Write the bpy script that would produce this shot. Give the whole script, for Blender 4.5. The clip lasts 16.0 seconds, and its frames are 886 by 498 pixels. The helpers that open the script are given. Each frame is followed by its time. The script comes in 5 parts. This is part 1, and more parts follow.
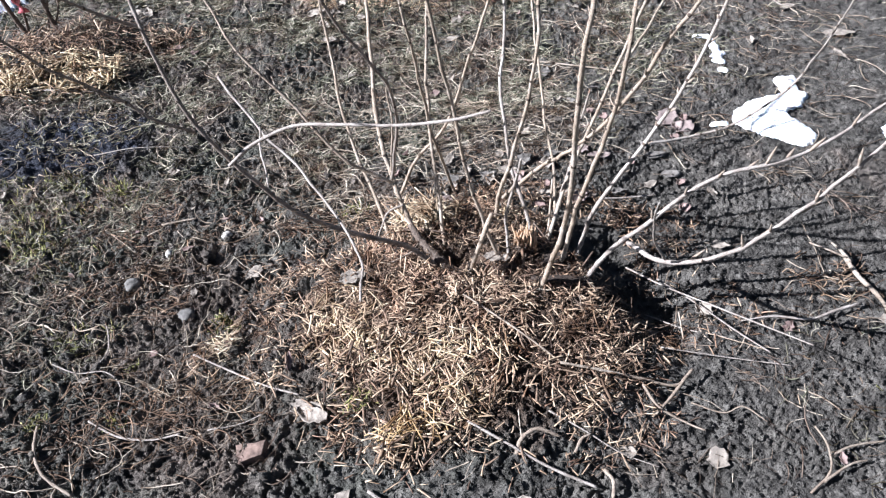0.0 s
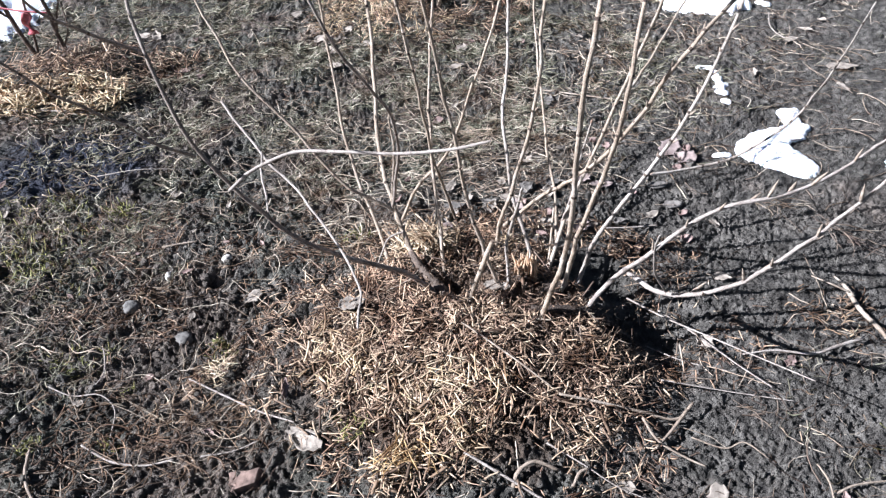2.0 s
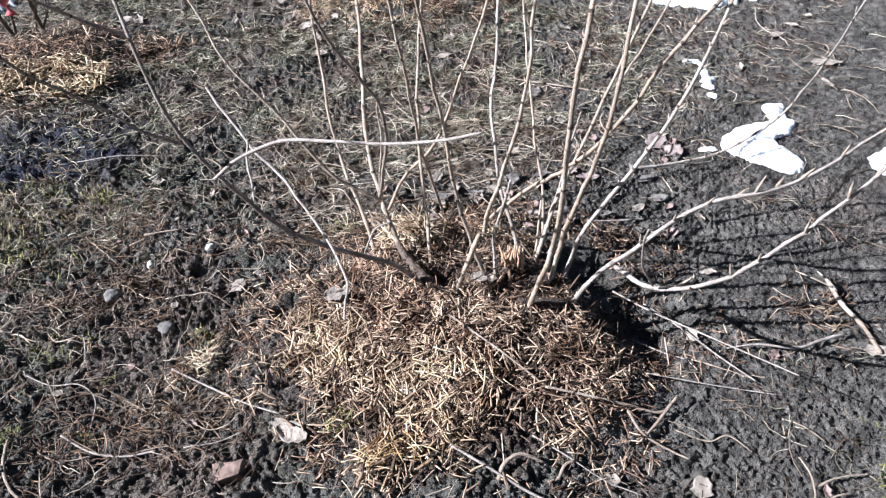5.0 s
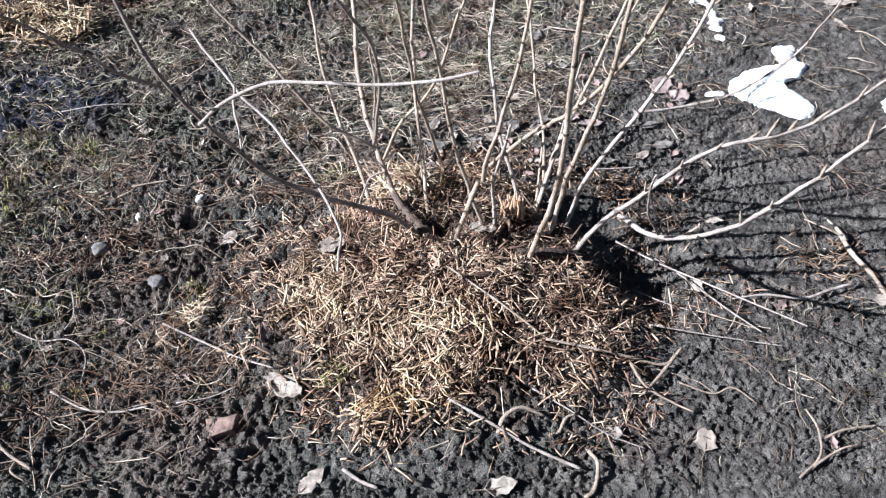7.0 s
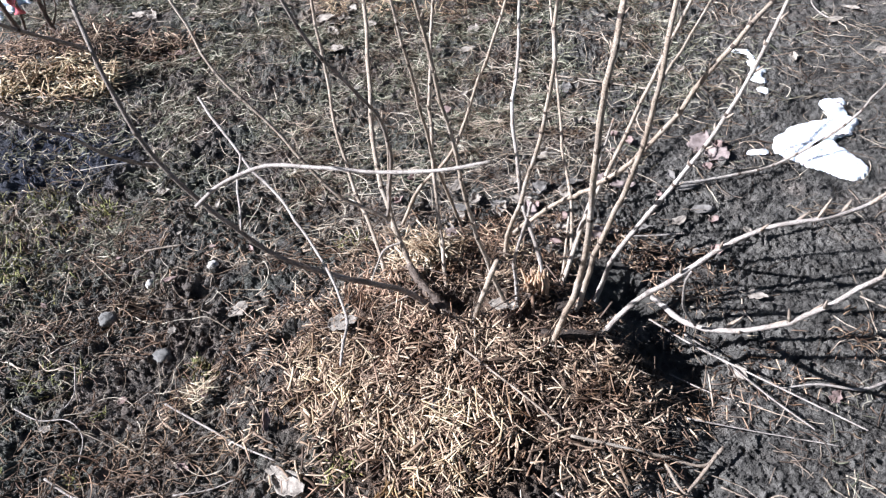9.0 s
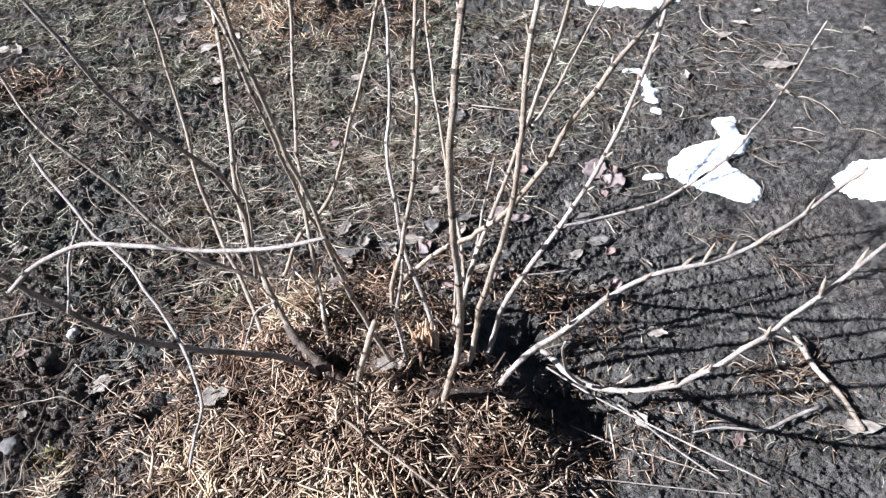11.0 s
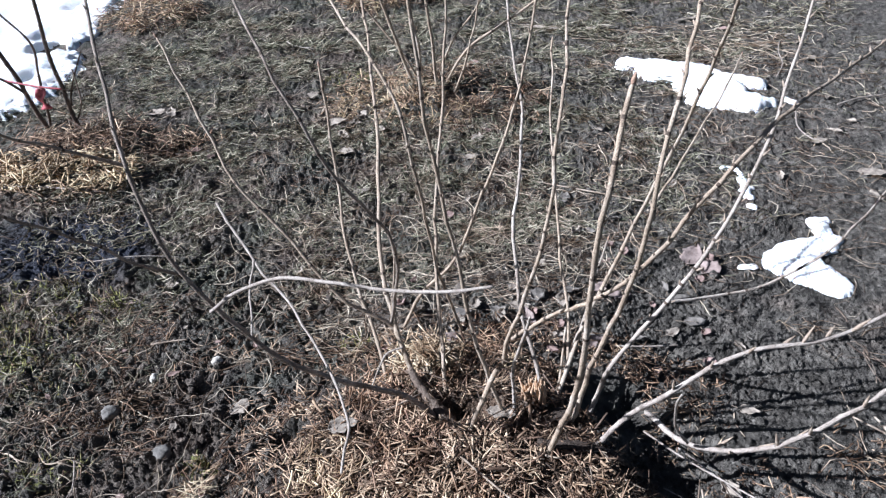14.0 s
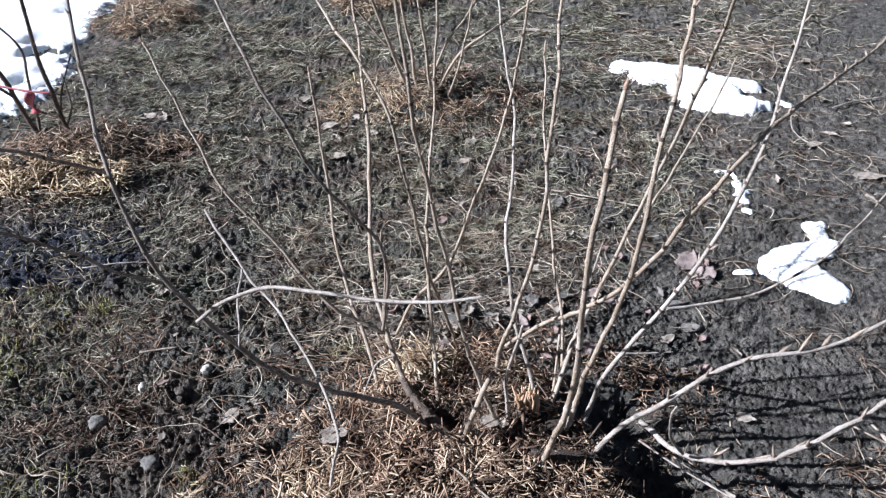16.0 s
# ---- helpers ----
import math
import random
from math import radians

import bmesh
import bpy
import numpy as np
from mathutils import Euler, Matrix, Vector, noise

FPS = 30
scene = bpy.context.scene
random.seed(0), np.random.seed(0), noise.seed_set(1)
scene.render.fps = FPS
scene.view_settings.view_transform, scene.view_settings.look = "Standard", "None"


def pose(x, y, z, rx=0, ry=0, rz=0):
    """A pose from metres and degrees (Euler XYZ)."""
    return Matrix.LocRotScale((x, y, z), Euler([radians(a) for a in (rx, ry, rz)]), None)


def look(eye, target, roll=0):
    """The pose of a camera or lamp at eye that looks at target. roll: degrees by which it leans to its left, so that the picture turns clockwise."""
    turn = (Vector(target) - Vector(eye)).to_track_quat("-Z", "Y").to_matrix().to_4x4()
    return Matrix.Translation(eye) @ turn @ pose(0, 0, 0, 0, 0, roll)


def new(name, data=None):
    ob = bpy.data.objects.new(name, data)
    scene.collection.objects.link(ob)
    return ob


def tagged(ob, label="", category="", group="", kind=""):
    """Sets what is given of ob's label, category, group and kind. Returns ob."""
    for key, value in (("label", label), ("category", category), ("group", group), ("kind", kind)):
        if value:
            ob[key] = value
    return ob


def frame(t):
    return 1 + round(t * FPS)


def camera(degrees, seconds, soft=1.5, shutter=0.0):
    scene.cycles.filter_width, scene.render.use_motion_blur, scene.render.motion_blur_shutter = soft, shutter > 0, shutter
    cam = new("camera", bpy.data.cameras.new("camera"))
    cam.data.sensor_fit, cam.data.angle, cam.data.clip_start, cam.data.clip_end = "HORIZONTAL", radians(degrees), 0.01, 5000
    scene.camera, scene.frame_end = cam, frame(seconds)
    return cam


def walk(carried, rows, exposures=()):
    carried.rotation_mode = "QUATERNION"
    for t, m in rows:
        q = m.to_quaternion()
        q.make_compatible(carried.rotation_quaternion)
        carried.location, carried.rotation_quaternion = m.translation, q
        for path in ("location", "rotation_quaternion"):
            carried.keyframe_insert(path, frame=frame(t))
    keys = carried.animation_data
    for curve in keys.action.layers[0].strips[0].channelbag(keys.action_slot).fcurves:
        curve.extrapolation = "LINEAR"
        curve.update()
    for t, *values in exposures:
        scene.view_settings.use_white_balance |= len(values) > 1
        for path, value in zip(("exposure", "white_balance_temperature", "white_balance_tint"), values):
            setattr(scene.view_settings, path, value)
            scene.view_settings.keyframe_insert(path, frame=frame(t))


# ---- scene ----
cam = camera(64.0, 16.0, 1.25)
PATH = [
    (0, (0.195, 0.132, 1.335), (0.057, 1.587, -0.031), -7.7),
    (0.5, (0.204, 0.131, 1.332), (0.035, 1.617, 0.003), -7.7),
    (1, (0.224, 0.137, 1.341), (0.109, 1.636, 0.022), -6.8),
    (1.5, (0.213, 0.142, 1.334), (0.082, 1.633, 0.007), -7.1),
    (2, (0.204, 0.144, 1.336), (0.06, 1.644, 0.02), -6.8),
    (2.5, (0.2, 0.15, 1.337), (0.045, 1.637, 0.009), -6.9),
    (3, (0.191, 0.154, 1.333), (0.066, 1.644, 0.004), -5.3),
    (3.2, (0.188, 0.158, 1.336), (0.057, 1.651, 0.012), -5.5),
    (5.3, (0.194, 0.151, 1.332), (0.103, 1.624, -0.018), -5.1),
    (5.5, (0.195, 0.145, 1.313), (0.091, 1.587, -0.069), -5.8),
    (6, (0.185, 0.158, 1.305), (0.041, 1.555, -0.119), -7.0),
    (6.5, (0.187, 0.172, 1.297), (0.047, 1.574, -0.122), -6.5),
    (7, (0.193, 0.189, 1.288), (0.094, 1.579, -0.147), -5.6),
    (7.5, (0.205, 0.233, 1.286), (0.084, 1.658, -0.112), -5.9),
    (8, (0.222, 0.267, 1.278), (0.077, 1.691, -0.119), -5.7),
    (8.5, (0.212, 0.287, 1.314), (0.051, 1.78, -0.007), -5.2),
    (9, (0.237, 0.345, 1.281), (0.034, 1.79, -0.086), -8.1),
    (9.5, (0.293, 0.458, 1.248), (0.194, 1.929, -0.104), -7.1),
    (9.7, (0.31, 0.49, 1.235), (0.255, 1.934, -0.148), -6.1),
    (11.8, (0.352, 0.495, 1.279), (0.344, 2.018, -0.018), -6.4),
    (12, (0.337, 0.464, 1.289), (0.265, 2.008, 0.02), -7.4),
    (12.5, (0.276, 0.39, 1.32), (0.128, 1.953, 0.081), -6.8),
    (13, (0.242, 0.345, 1.35), (0.065, 1.93, 0.144), -6.7),
    (13.5, (0.232, 0.331, 1.368), (0.047, 1.937, 0.19), -5.6),
    (14, (0.233, 0.327, 1.361), (0.047, 1.93, 0.178), -5.4),
    (14.5, (0.236, 0.33, 1.352), (0.038, 1.91, 0.141), -7.3),
    (15, (0.24, 0.346, 1.352), (0.056, 1.947, 0.167), -5.9),
    (15.5, (0.242, 0.356, 1.342), (0.066, 1.943, 0.137), -5.3),
    (16, (0.241, 0.352, 1.355), (0.066, 1.959, 0.177), -5.3),
]
EXPOSURE = [(0, 1.58, 5690, 13), (9.7, 1.58, 5690, 13), (12.0, 1.56, 5620, 13), (13.05, 1.56, 5580, 12), (13.4, 1.22, 5580, 12), (16, 1.22, 5580, 12)]
walk(cam, [(t, look(eye, target, roll)) for t, eye, target, roll in PATH], EXPOSURE)

# ---- light ----
SUN_UP = 37.0
SUN_FROM = Vector((-0.99, -0.139, 0.0)).normalized()
world = bpy.data.worlds.new("sky")
scene.world = world
world.use_nodes = True
sky = world.node_tree.nodes.new("ShaderNodeTexSky")
sky.sky_type, sky.sun_disc = "NISHITA", False
sky.sun_elevation, sky.sun_rotation = radians(SUN_UP), math.atan2(SUN_FROM.x, SUN_FROM.y)
world.node_tree.nodes["Background"].inputs["Strength"].default_value = 0.017
world.node_tree.links.new(sky.outputs["Color"], world.node_tree.nodes["Background"].inputs["Color"])
sun = new("sun", bpy.data.lights.new("sun", "SUN"))
sun.data.energy, sun.data.angle, sun.data.color = 5.0, radians(0.53), (1.0, 0.98, 0.955)
sun.matrix_world = look(SUN_FROM * 20 * math.cos(radians(SUN_UP)) + Vector((0, 0, 20 * math.sin(radians(SUN_UP)))), (0, 0, 0))


# ---- materials ----
def material(name, rough=0.8, spec=0.3):
    m = bpy.data.materials.new(name)
    m.use_nodes = True
    b = m.node_tree.nodes["Principled BSDF"]
    b.inputs["Roughness"].default_value = rough
    b.inputs["Specular IOR Level"].default_value = spec
    return m, m.node_tree, b


def node(tree, kind, **inputs):
    n = tree.nodes.new(kind)
    for key, value in inputs.items():
        n.inputs[key.replace("_", " ")].default_value = value
    return n


def ramp(tree, fac, *stops):
    n = tree.nodes.new("ShaderNodeValToRGB")
    while len(n.color_ramp.elements) < len(stops):
        n.color_ramp.elements.new(0.5)
    for e, (p, c) in zip(n.color_ramp.elements, stops):
        e.position, e.color = p, (*c, 1)
    tree.links.new(fac, n.inputs["Fac"])
    return n.outputs["Color"]


def noise_tex(tree, scale, detail=4.0, rough=0.6, vector=None):
    n = node(tree, "ShaderNodeTexNoise", Scale=scale, Detail=detail, Roughness=rough)
    if vector is None:
        vector = tree.nodes.new("ShaderNodeNewGeometry").outputs["Position"]
    tree.links.new(vector, n.inputs["Vector"])
    return n.outputs["Fac"]


def mix(tree, fac, a, b, how="MIX"):
    n = tree.nodes.new("ShaderNodeMix")
    n.data_type, n.blend_type = "RGBA", how
    for socket, value in ((n.inputs[0], fac), (n.inputs[6], a), (n.inputs[7], b)):
        if isinstance(value, (int, float)):
            socket.default_value = value
        elif isinstance(value, tuple):
            socket.default_value = (*value, 1)
        else:
            tree.links.new(value, socket)
    return n.outputs[2]


def bump(tree, shader, height, distance, strength=1.0):
    n = node(tree, "ShaderNodeBump", Strength=strength, Distance=distance)
    tree.links.new(height, n.inputs["Height"])
    if shader.inputs["Normal"].links:
        tree.links.new(shader.inputs["Normal"].links[0].from_socket, n.inputs["Normal"])
    tree.links.new(n.outputs["Normal"], shader.inputs["Normal"])


def soil_material():
    m, t, b = material("damp_dark_soil", 0.85, 0.2)
    fine, mid, wide = noise_tex(t, 260, 3), noise_tex(t, 38, 5), noise_tex(t, 2.6, 4)
    grey = ramp(t, mid, (0.34, (0.052, 0.048, 0.044)), (0.5, (0.13, 0.12, 0.107)), (0.67, (0.225, 0.21, 0.188)))
    moss = ramp(t, fine, (0.35, (0.066, 0.07, 0.058)), (0.7, (0.22, 0.225, 0.185)))
    brown = ramp(t, mid, (0.34, (0.06, 0.048, 0.041)), (0.65, (0.295, 0.238, 0.198)))
    pos = t.nodes.new("ShaderNodeSeparateXYZ")
    t.links.new(t.nodes.new("ShaderNodeNewGeometry").outputs["Position"], pos.inputs[0])
    side = node(t, "ShaderNodeMapRange", From_Min=0.7, From_Max=-0.4)
    t.links.new(pos.outputs["X"], side.inputs["Value"])
    mossy = t.nodes.new("ShaderNodeMath")
    mossy.operation = "MULTIPLY"
    t.links.new(side.outputs[0], mossy.inputs[0])
    t.links.new(ramp(t, noise_tex(t, 6, 4), (0.42, (0, 0, 0)), (0.62, (1, 1, 1))), mossy.inputs[1])
    colour = mix(t, mossy.outputs[0], grey, moss)
    lean = t.nodes.new("ShaderNodeMath")
    lean.operation = "MULTIPLY_ADD"
    lean.inputs[1].default_value = 0.14
    t.links.new(side.outputs[0], lean.inputs[0])
    t.links.new(wide, lean.inputs[2])
    colour = mix(t, ramp(t, lean.outputs[0], (0.56, (0, 0, 0)), (0.78, (1, 1, 1))), colour, brown)
    wet = node(t, "ShaderNodeVectorMath")
    wet.operation = "DISTANCE"
    wet.inputs[1].default_value = (-0.93, 2.24, 0.0)
    squash = node(t, "ShaderNodeVectorMath")
    squash.operation = "MULTIPLY"
    squash.inputs[1].default_value = (0.7, 1.0, 1.0)
    t.links.new(t.nodes.new("ShaderNodeNewGeometry").outputs["Position"], squash.inputs[0])
    t.links.new(squash.outputs[0], wet.inputs[0])
    edge = t.nodes.new("ShaderNodeMath")
    edge.operation = "MULTIPLY_ADD"
    edge.inputs[1].default_value = 0.3
    t.links.new(noise_tex(t, 9, 5), edge.inputs[0])
    t.links.new(wet.outputs["Value"], edge.inputs[2])
    damp = ramp(t, edge.outputs[0], (0.31, (1, 1, 1)), (0.44, (0, 0, 0)))
    colour = mix(t, damp, colour, (0.056, 0.062, 0.086))
    heap = node(t, "ShaderNodeVectorMath")
    heap.operation = "DISTANCE"
    heap.inputs[1].default_value = (0.1, 1.4, 0.0)
    oval = node(t, "ShaderNodeVectorMath")
    oval.operation = "MULTIPLY"
    oval.inputs[1].default_value = (1.0, 1.15, 0.0)
    t.links.new(t.nodes.new("ShaderNodeNewGeometry").outputs["Position"], oval.inputs[0])
    t.links.new(oval.outputs[0], heap.inputs[0])
    fray = t.nodes.new("ShaderNodeMath")
    fray.operation = "MULTIPLY_ADD"
    fray.inputs[1].default_value = 0.35
    t.links.new(noise_tex(t, 13, 5, 0.65), fray.inputs[0])
    t.links.new(heap.outputs["Value"], fray.inputs[2])
    chaff = ramp(t, fine, (0.3, (0.07, 0.048, 0.035)), (0.7, (0.25, 0.175, 0.125)))
    colour = mix(t, ramp(t, fray.outputs[0], (0.47, (1, 1, 1)), (0.56, (0, 0, 0))), colour, chaff)
    crusty = ramp(t, noise_tex(t, 7.5, 4, 0.65), (0.36, (0.72, 0.71, 0.7)), (0.5, (1, 1, 1)), (0.64, (1.28, 1.27, 1.25)))
    colour = mix(t, 1.0, colour, crusty, "MULTIPLY")
    specks = ramp(t, noise_tex(t, 420, 1), (0.7, (0, 0, 0)), (0.76, (1, 1, 1)))
    colour = mix(t, specks, colour, (0.16, 0.145, 0.12))
    t.links.new(colour, b.inputs["Base Color"])
    t.links.new(ramp(t, mid, (0.3, (0.6, 0.6, 0.6)), (0.7, (0.95, 0.95, 0.95))), b.inputs["Roughness"])
    bump(t, b, noise_tex(t, 75, 5, 0.75), 0.022)
    bump(t, b, noise_tex(t, 230, 4, 0.75), 0.013)
    return m


def straw_material(name, *stops, rough=0.55):
    m, t, b = material(name, rough, 0.22)
    geo = t.nodes.new("ShaderNodeNewGeometry")
    own = ramp(t, geo.outputs["Random Per Island"], *stops)
    stain = ramp(t, noise_tex(t, 14, 4), (0.38, (0.3, 0.24, 0.2)), (0.56, (1, 1, 1)))
    colour = mix(t, 1.0, own, stain, "MULTIPLY")
    hue = ramp(t, noise_tex(t, 5.5, 3), (0.38, (1.0, 0.89, 0.81)), (0.5, (0.8, 0.77, 0.74)), (0.62, (1.0, 0.98, 0.9)))
    colour = mix(t, 0.8, colour, hue, "MULTIPLY")
    grain = ramp(t, noise_tex(t, 500, 2), (0.3, (0.7, 0.68, 0.64)), (0.6, (1, 1, 1)))
    t.links.new(mix(t, 1.0, colour, grain, "MULTIPLY"), b.inputs["Base Color"])
    return m


def bark_material(name, low, high, worn, streak=1.0):
    m, t, b = material(name, 0.6, 0.35)
    uv = t.nodes.new("ShaderNodeUVMap")
    place = node(t, "ShaderNodeMapping", Scale=(1.5, 9.0, 1.0))
    t.links.new(uv.outputs[0], place.inputs["Vector"])
    strip = noise_tex(t, 6, 5, 0.65, place.outputs[0])
    long = noise_tex(t, 9, 3)
    colour = ramp(t, strip, (0.3, low), (0.62, high))
    colour = mix(t, ramp(t, long, (0.5, (0, 0, 0)), (0.72, (1, 1, 1))), colour, worn)
    patch = ramp(t, noise_tex(t, 38, 4), (0.36, (0.7, 0.67, 0.65)), (0.56, (1, 1, 1)))
    colour = mix(t, 1.0, colour, patch, "MULTIPLY")
    specks = ramp(t, noise_tex(t, 330, 2), (0.58, (1, 1, 1)), (0.68, (0.4, 0.35, 0.31)))
    t.links.new(mix(t, 1.0, colour, specks, "MULTIPLY"), b.inputs["Base Color"])
    bump(t, b, strip, 0.002)
    bump(t, b, noise_tex(t, 280, 3), 0.0014)
    return m


def mottled(name, low, high, scale, rough=0.8, relief=0.001, spec=0.3):
    m, t, b = material(name, rough, spec)
    own = t.nodes.new("ShaderNodeObjectInfo").outputs["Random"]
    a = noise_tex(t, scale, 5)
    colour = ramp(t, a, (0.32, low), (0.68, high))
    shade = ramp(t, own, (0.0, (0.75, 0.75, 0.75)), (1.0, (1, 1, 1)))
    colour = mix(t, 1.0, colour, shade, "MULTIPLY")
    fine = noise_tex(t, scale * 9, 3)
    colour = mix(t, 1.0, colour, ramp(t, fine, (0.3, (0.72, 0.72, 0.72)), (0.6, (1, 1, 1))), "MULTIPLY")
    t.links.new(colour, b.inputs["Base Color"])
    bump(t, b, a, relief * 3)
    bump(t, b, fine, relief)
    return m


def snow_material():
    m, t, b = material("old_granular_snow", 0.5, 0.3)
    dirt = ramp(t, noise_tex(t, 30, 5), (0.62, (0.86, 0.88, 0.91)), (0.8, (0.62, 0.6, 0.58)))
    t.links.new(dirt, b.inputs["Base Color"])
    b.inputs["Subsurface Weight"].default_value = 0.25
    b.inputs["Subsurface Radius"].default_value = (0.02, 0.025, 0.03)
    bump(t, b, noise_tex(t, 60, 4), 0.004)
    bump(t, b, noise_tex(t, 400, 2), 0.002)
    return m


SOIL = soil_material()
STRAW = straw_material("weathered_straw", (0.0, (0.06, 0.042, 0.034)), (0.2, (0.23, 0.153, 0.115)), (0.45, (0.45, 0.325, 0.235)), (0.75, (0.6, 0.455, 0.33)), (1.0, (0.8, 0.655, 0.49)))
GOLD = straw_material("fresh_golden_straw", (0.0, (0.36, 0.25, 0.16)), (0.5, (0.68, 0.54, 0.35)), (1.0, (0.92, 0.81, 0.59)))
ORANGE = straw_material("orange_straw", (0.0, (0.36, 0.22, 0.1)), (0.5, (0.66, 0.47, 0.25)), (1.0, (0.88, 0.74, 0.5)))
BLEACHED = straw_material("bleached_straw", (0.0, (0.45, 0.36, 0.24)), (0.5, (0.7, 0.6, 0.43)), (1.0, (0.9, 0.83, 0.66)))
DEAD = straw_material("dead_weed_stems", (0.0, (0.08, 0.06, 0.05)), (0.4, (0.21, 0.165, 0.135)), (0.75, (0.42, 0.36, 0.3)), (1.0, (0.72, 0.65, 0.55)), rough=0.75)
DEAD_PALE = straw_material("bleached_grass", (0.0, (0.2, 0.165, 0.13)), (0.5, (0.43, 0.37, 0.3)), (1.0, (0.72, 0.66, 0.56)), rough=0.7)
PALE = bark_material("pale_tan_bark", (0.22, 0.165, 0.12), (0.49, 0.4, 0.305), (0.53, 0.465, 0.39))
GREY = bark_material("grey_bark", (0.2, 0.17, 0.145), (0.49, 0.43, 0.37), (0.57, 0.52, 0.47))
BROWN = bark_material("grey_brown_bark", (0.13, 0.105, 0.085), (0.35, 0.29, 0.24), (0.46, 0.4, 0.35))
DARK = bark_material("dark_brown_bark", (0.06, 0.045, 0.035), (0.17, 0.125, 0.095), (0.26, 0.2, 0.16))
SILVER = bark_material("silvery_bark", (0.2, 0.17, 0.148), (0.43, 0.38, 0.335), (0.5, 0.455, 0.405))
RING = mottled("dark_node_bark", (0.045, 0.032, 0.025), (0.17, 0.125, 0.095), 160, 0.75)
BUD = mottled("pale_bud_scales", (0.3, 0.22, 0.16), (0.6, 0.5, 0.4), 150, 0.6)
TIP = mottled("red_brown_bud_scales", (0.22, 0.125, 0.085), (0.55, 0.38, 0.28), 150, 0.6)
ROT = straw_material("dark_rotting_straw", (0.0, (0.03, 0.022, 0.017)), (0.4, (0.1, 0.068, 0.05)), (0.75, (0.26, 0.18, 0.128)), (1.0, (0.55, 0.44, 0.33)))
CHAFF = straw_material("brown_chaff", (0.0, (0.07, 0.047, 0.034)), (0.5, (0.2, 0.138, 0.098)), (1.0, (0.42, 0.31, 0.22)), rough=0.8)
STALK_PALE = mottled("pale_straw_stalk", (0.36, 0.26, 0.17), (0.72, 0.57, 0.4), 90, 0.5, 0.0006)
STALK_TAN = mottled("tan_straw_stalk", (0.3, 0.2, 0.13), (0.62, 0.46, 0.31), 90, 0.55, 0.0006)
STALK_BROWN = mottled("brown_straw_stalk", (0.12, 0.08, 0.055), (0.36, 0.25, 0.17), 90, 0.65, 0.0006)
TWIG = bark_material("grey_dead_twig", (0.16, 0.12, 0.09), (0.38, 0.31, 0.24), (0.44, 0.38, 0.31))
LEAF = mottled("dry_leaf", (0.2, 0.168, 0.138), (0.46, 0.4, 0.335), 70, 0.75, 0.0012)
GREY_LEAF = mottled("weathered_grey_leaf", (0.1, 0.09, 0.08), (0.27, 0.245, 0.22), 70, 0.8, 0.0012)
RUSSET = mottled("russet_dry_leaf", (0.16, 0.1, 0.085), (0.38, 0.28, 0.25), 60, 0.7, 0.0008)
PINK = mottled("faded_pinkish_leaf", (0.19, 0.145, 0.13), (0.38, 0.305, 0.28), 60, 0.7, 0.0008)
STONE = mottled("grey_stone", (0.1, 0.094, 0.086), (0.24, 0.225, 0.205), 60, 0.8, 0.001)
WHITE_STONE = mottled("white_limestone", (0.5, 0.47, 0.42), (0.75, 0.72, 0.66), 50, 0.8, 0.001)
BRICK = mottled("red_brick", (0.1, 0.068, 0.055), (0.34, 0.235, 0.19), 55, 0.85, 0.0012)
OLD = mottled("old_dark_wood", (0.03, 0.022, 0.018), (0.11, 0.082, 0.064), 160, 0.85, 0.002)
WOOD = mottled("splintered_pale_wood", (0.42, 0.26, 0.16), (0.76, 0.55, 0.37), 60, 0.7, 0.001)
GREEN = straw_material("green_weed", (0.0, (0.1, 0.11, 0.04)), (0.5, (0.25, 0.265, 0.095)), (1.0, (0.5, 0.49, 0.21)))
MOSS = straw_material("grey_green_moss", (0.0, (0.1, 0.11, 0.075)), (0.4, (0.23, 0.235, 0.175)), (0.75, (0.42, 0.405, 0.325)), (1.0, (0.68, 0.64, 0.54)), rough=0.8)
SNOW = snow_material()
RED = mottled("red_ribbon_cloth", (0.45, 0.08, 0.1), (0.66, 0.2, 0.22), 80, 0.5, 0.0005)


# ---- mesh helpers ----
def value_noise(x, y, seed):
    xi, yi = np.floor(x).astype(np.int64), np.floor(y).astype(np.int64)
    xf, yf = x - xi, y - yi
    u, v = xf * xf * (3 - 2 * xf), yf * yf * (3 - 2 * yf)

    def corner(a, b):
        h = (a * 374761393 + b * 668265263 + seed * 974634777) & 0xFFFFFFFF
        h = ((h ^ (h >> 13)) * 1274126177) & 0xFFFFFFFF
        return ((h ^ (h >> 16)) & 0xFFFF) / 65535.0

    return (corner(xi, yi) * (1 - u) + corner(xi + 1, yi) * u) * (1 - v) + (corner(xi, yi + 1) * (1 - u) + corner(xi + 1, yi + 1) * u) * v


def turned(x, y, scale, seed):
    c, s = math.cos(seed * 1.7), math.sin(seed * 1.7)
    return 2 * value_noise((c * x - s * y) / scale + 31.7 * seed, (s * x + c * y) / scale - 17.3 * seed, seed) - 1


def dome(x, y, cx, cy, rx, ry, height, sharp=1.3):
    d = ((x - cx) / rx) ** 2 + ((y - cy) / ry) ** 2
    return height * np.clip(1 - d, 0, 1) ** sharp


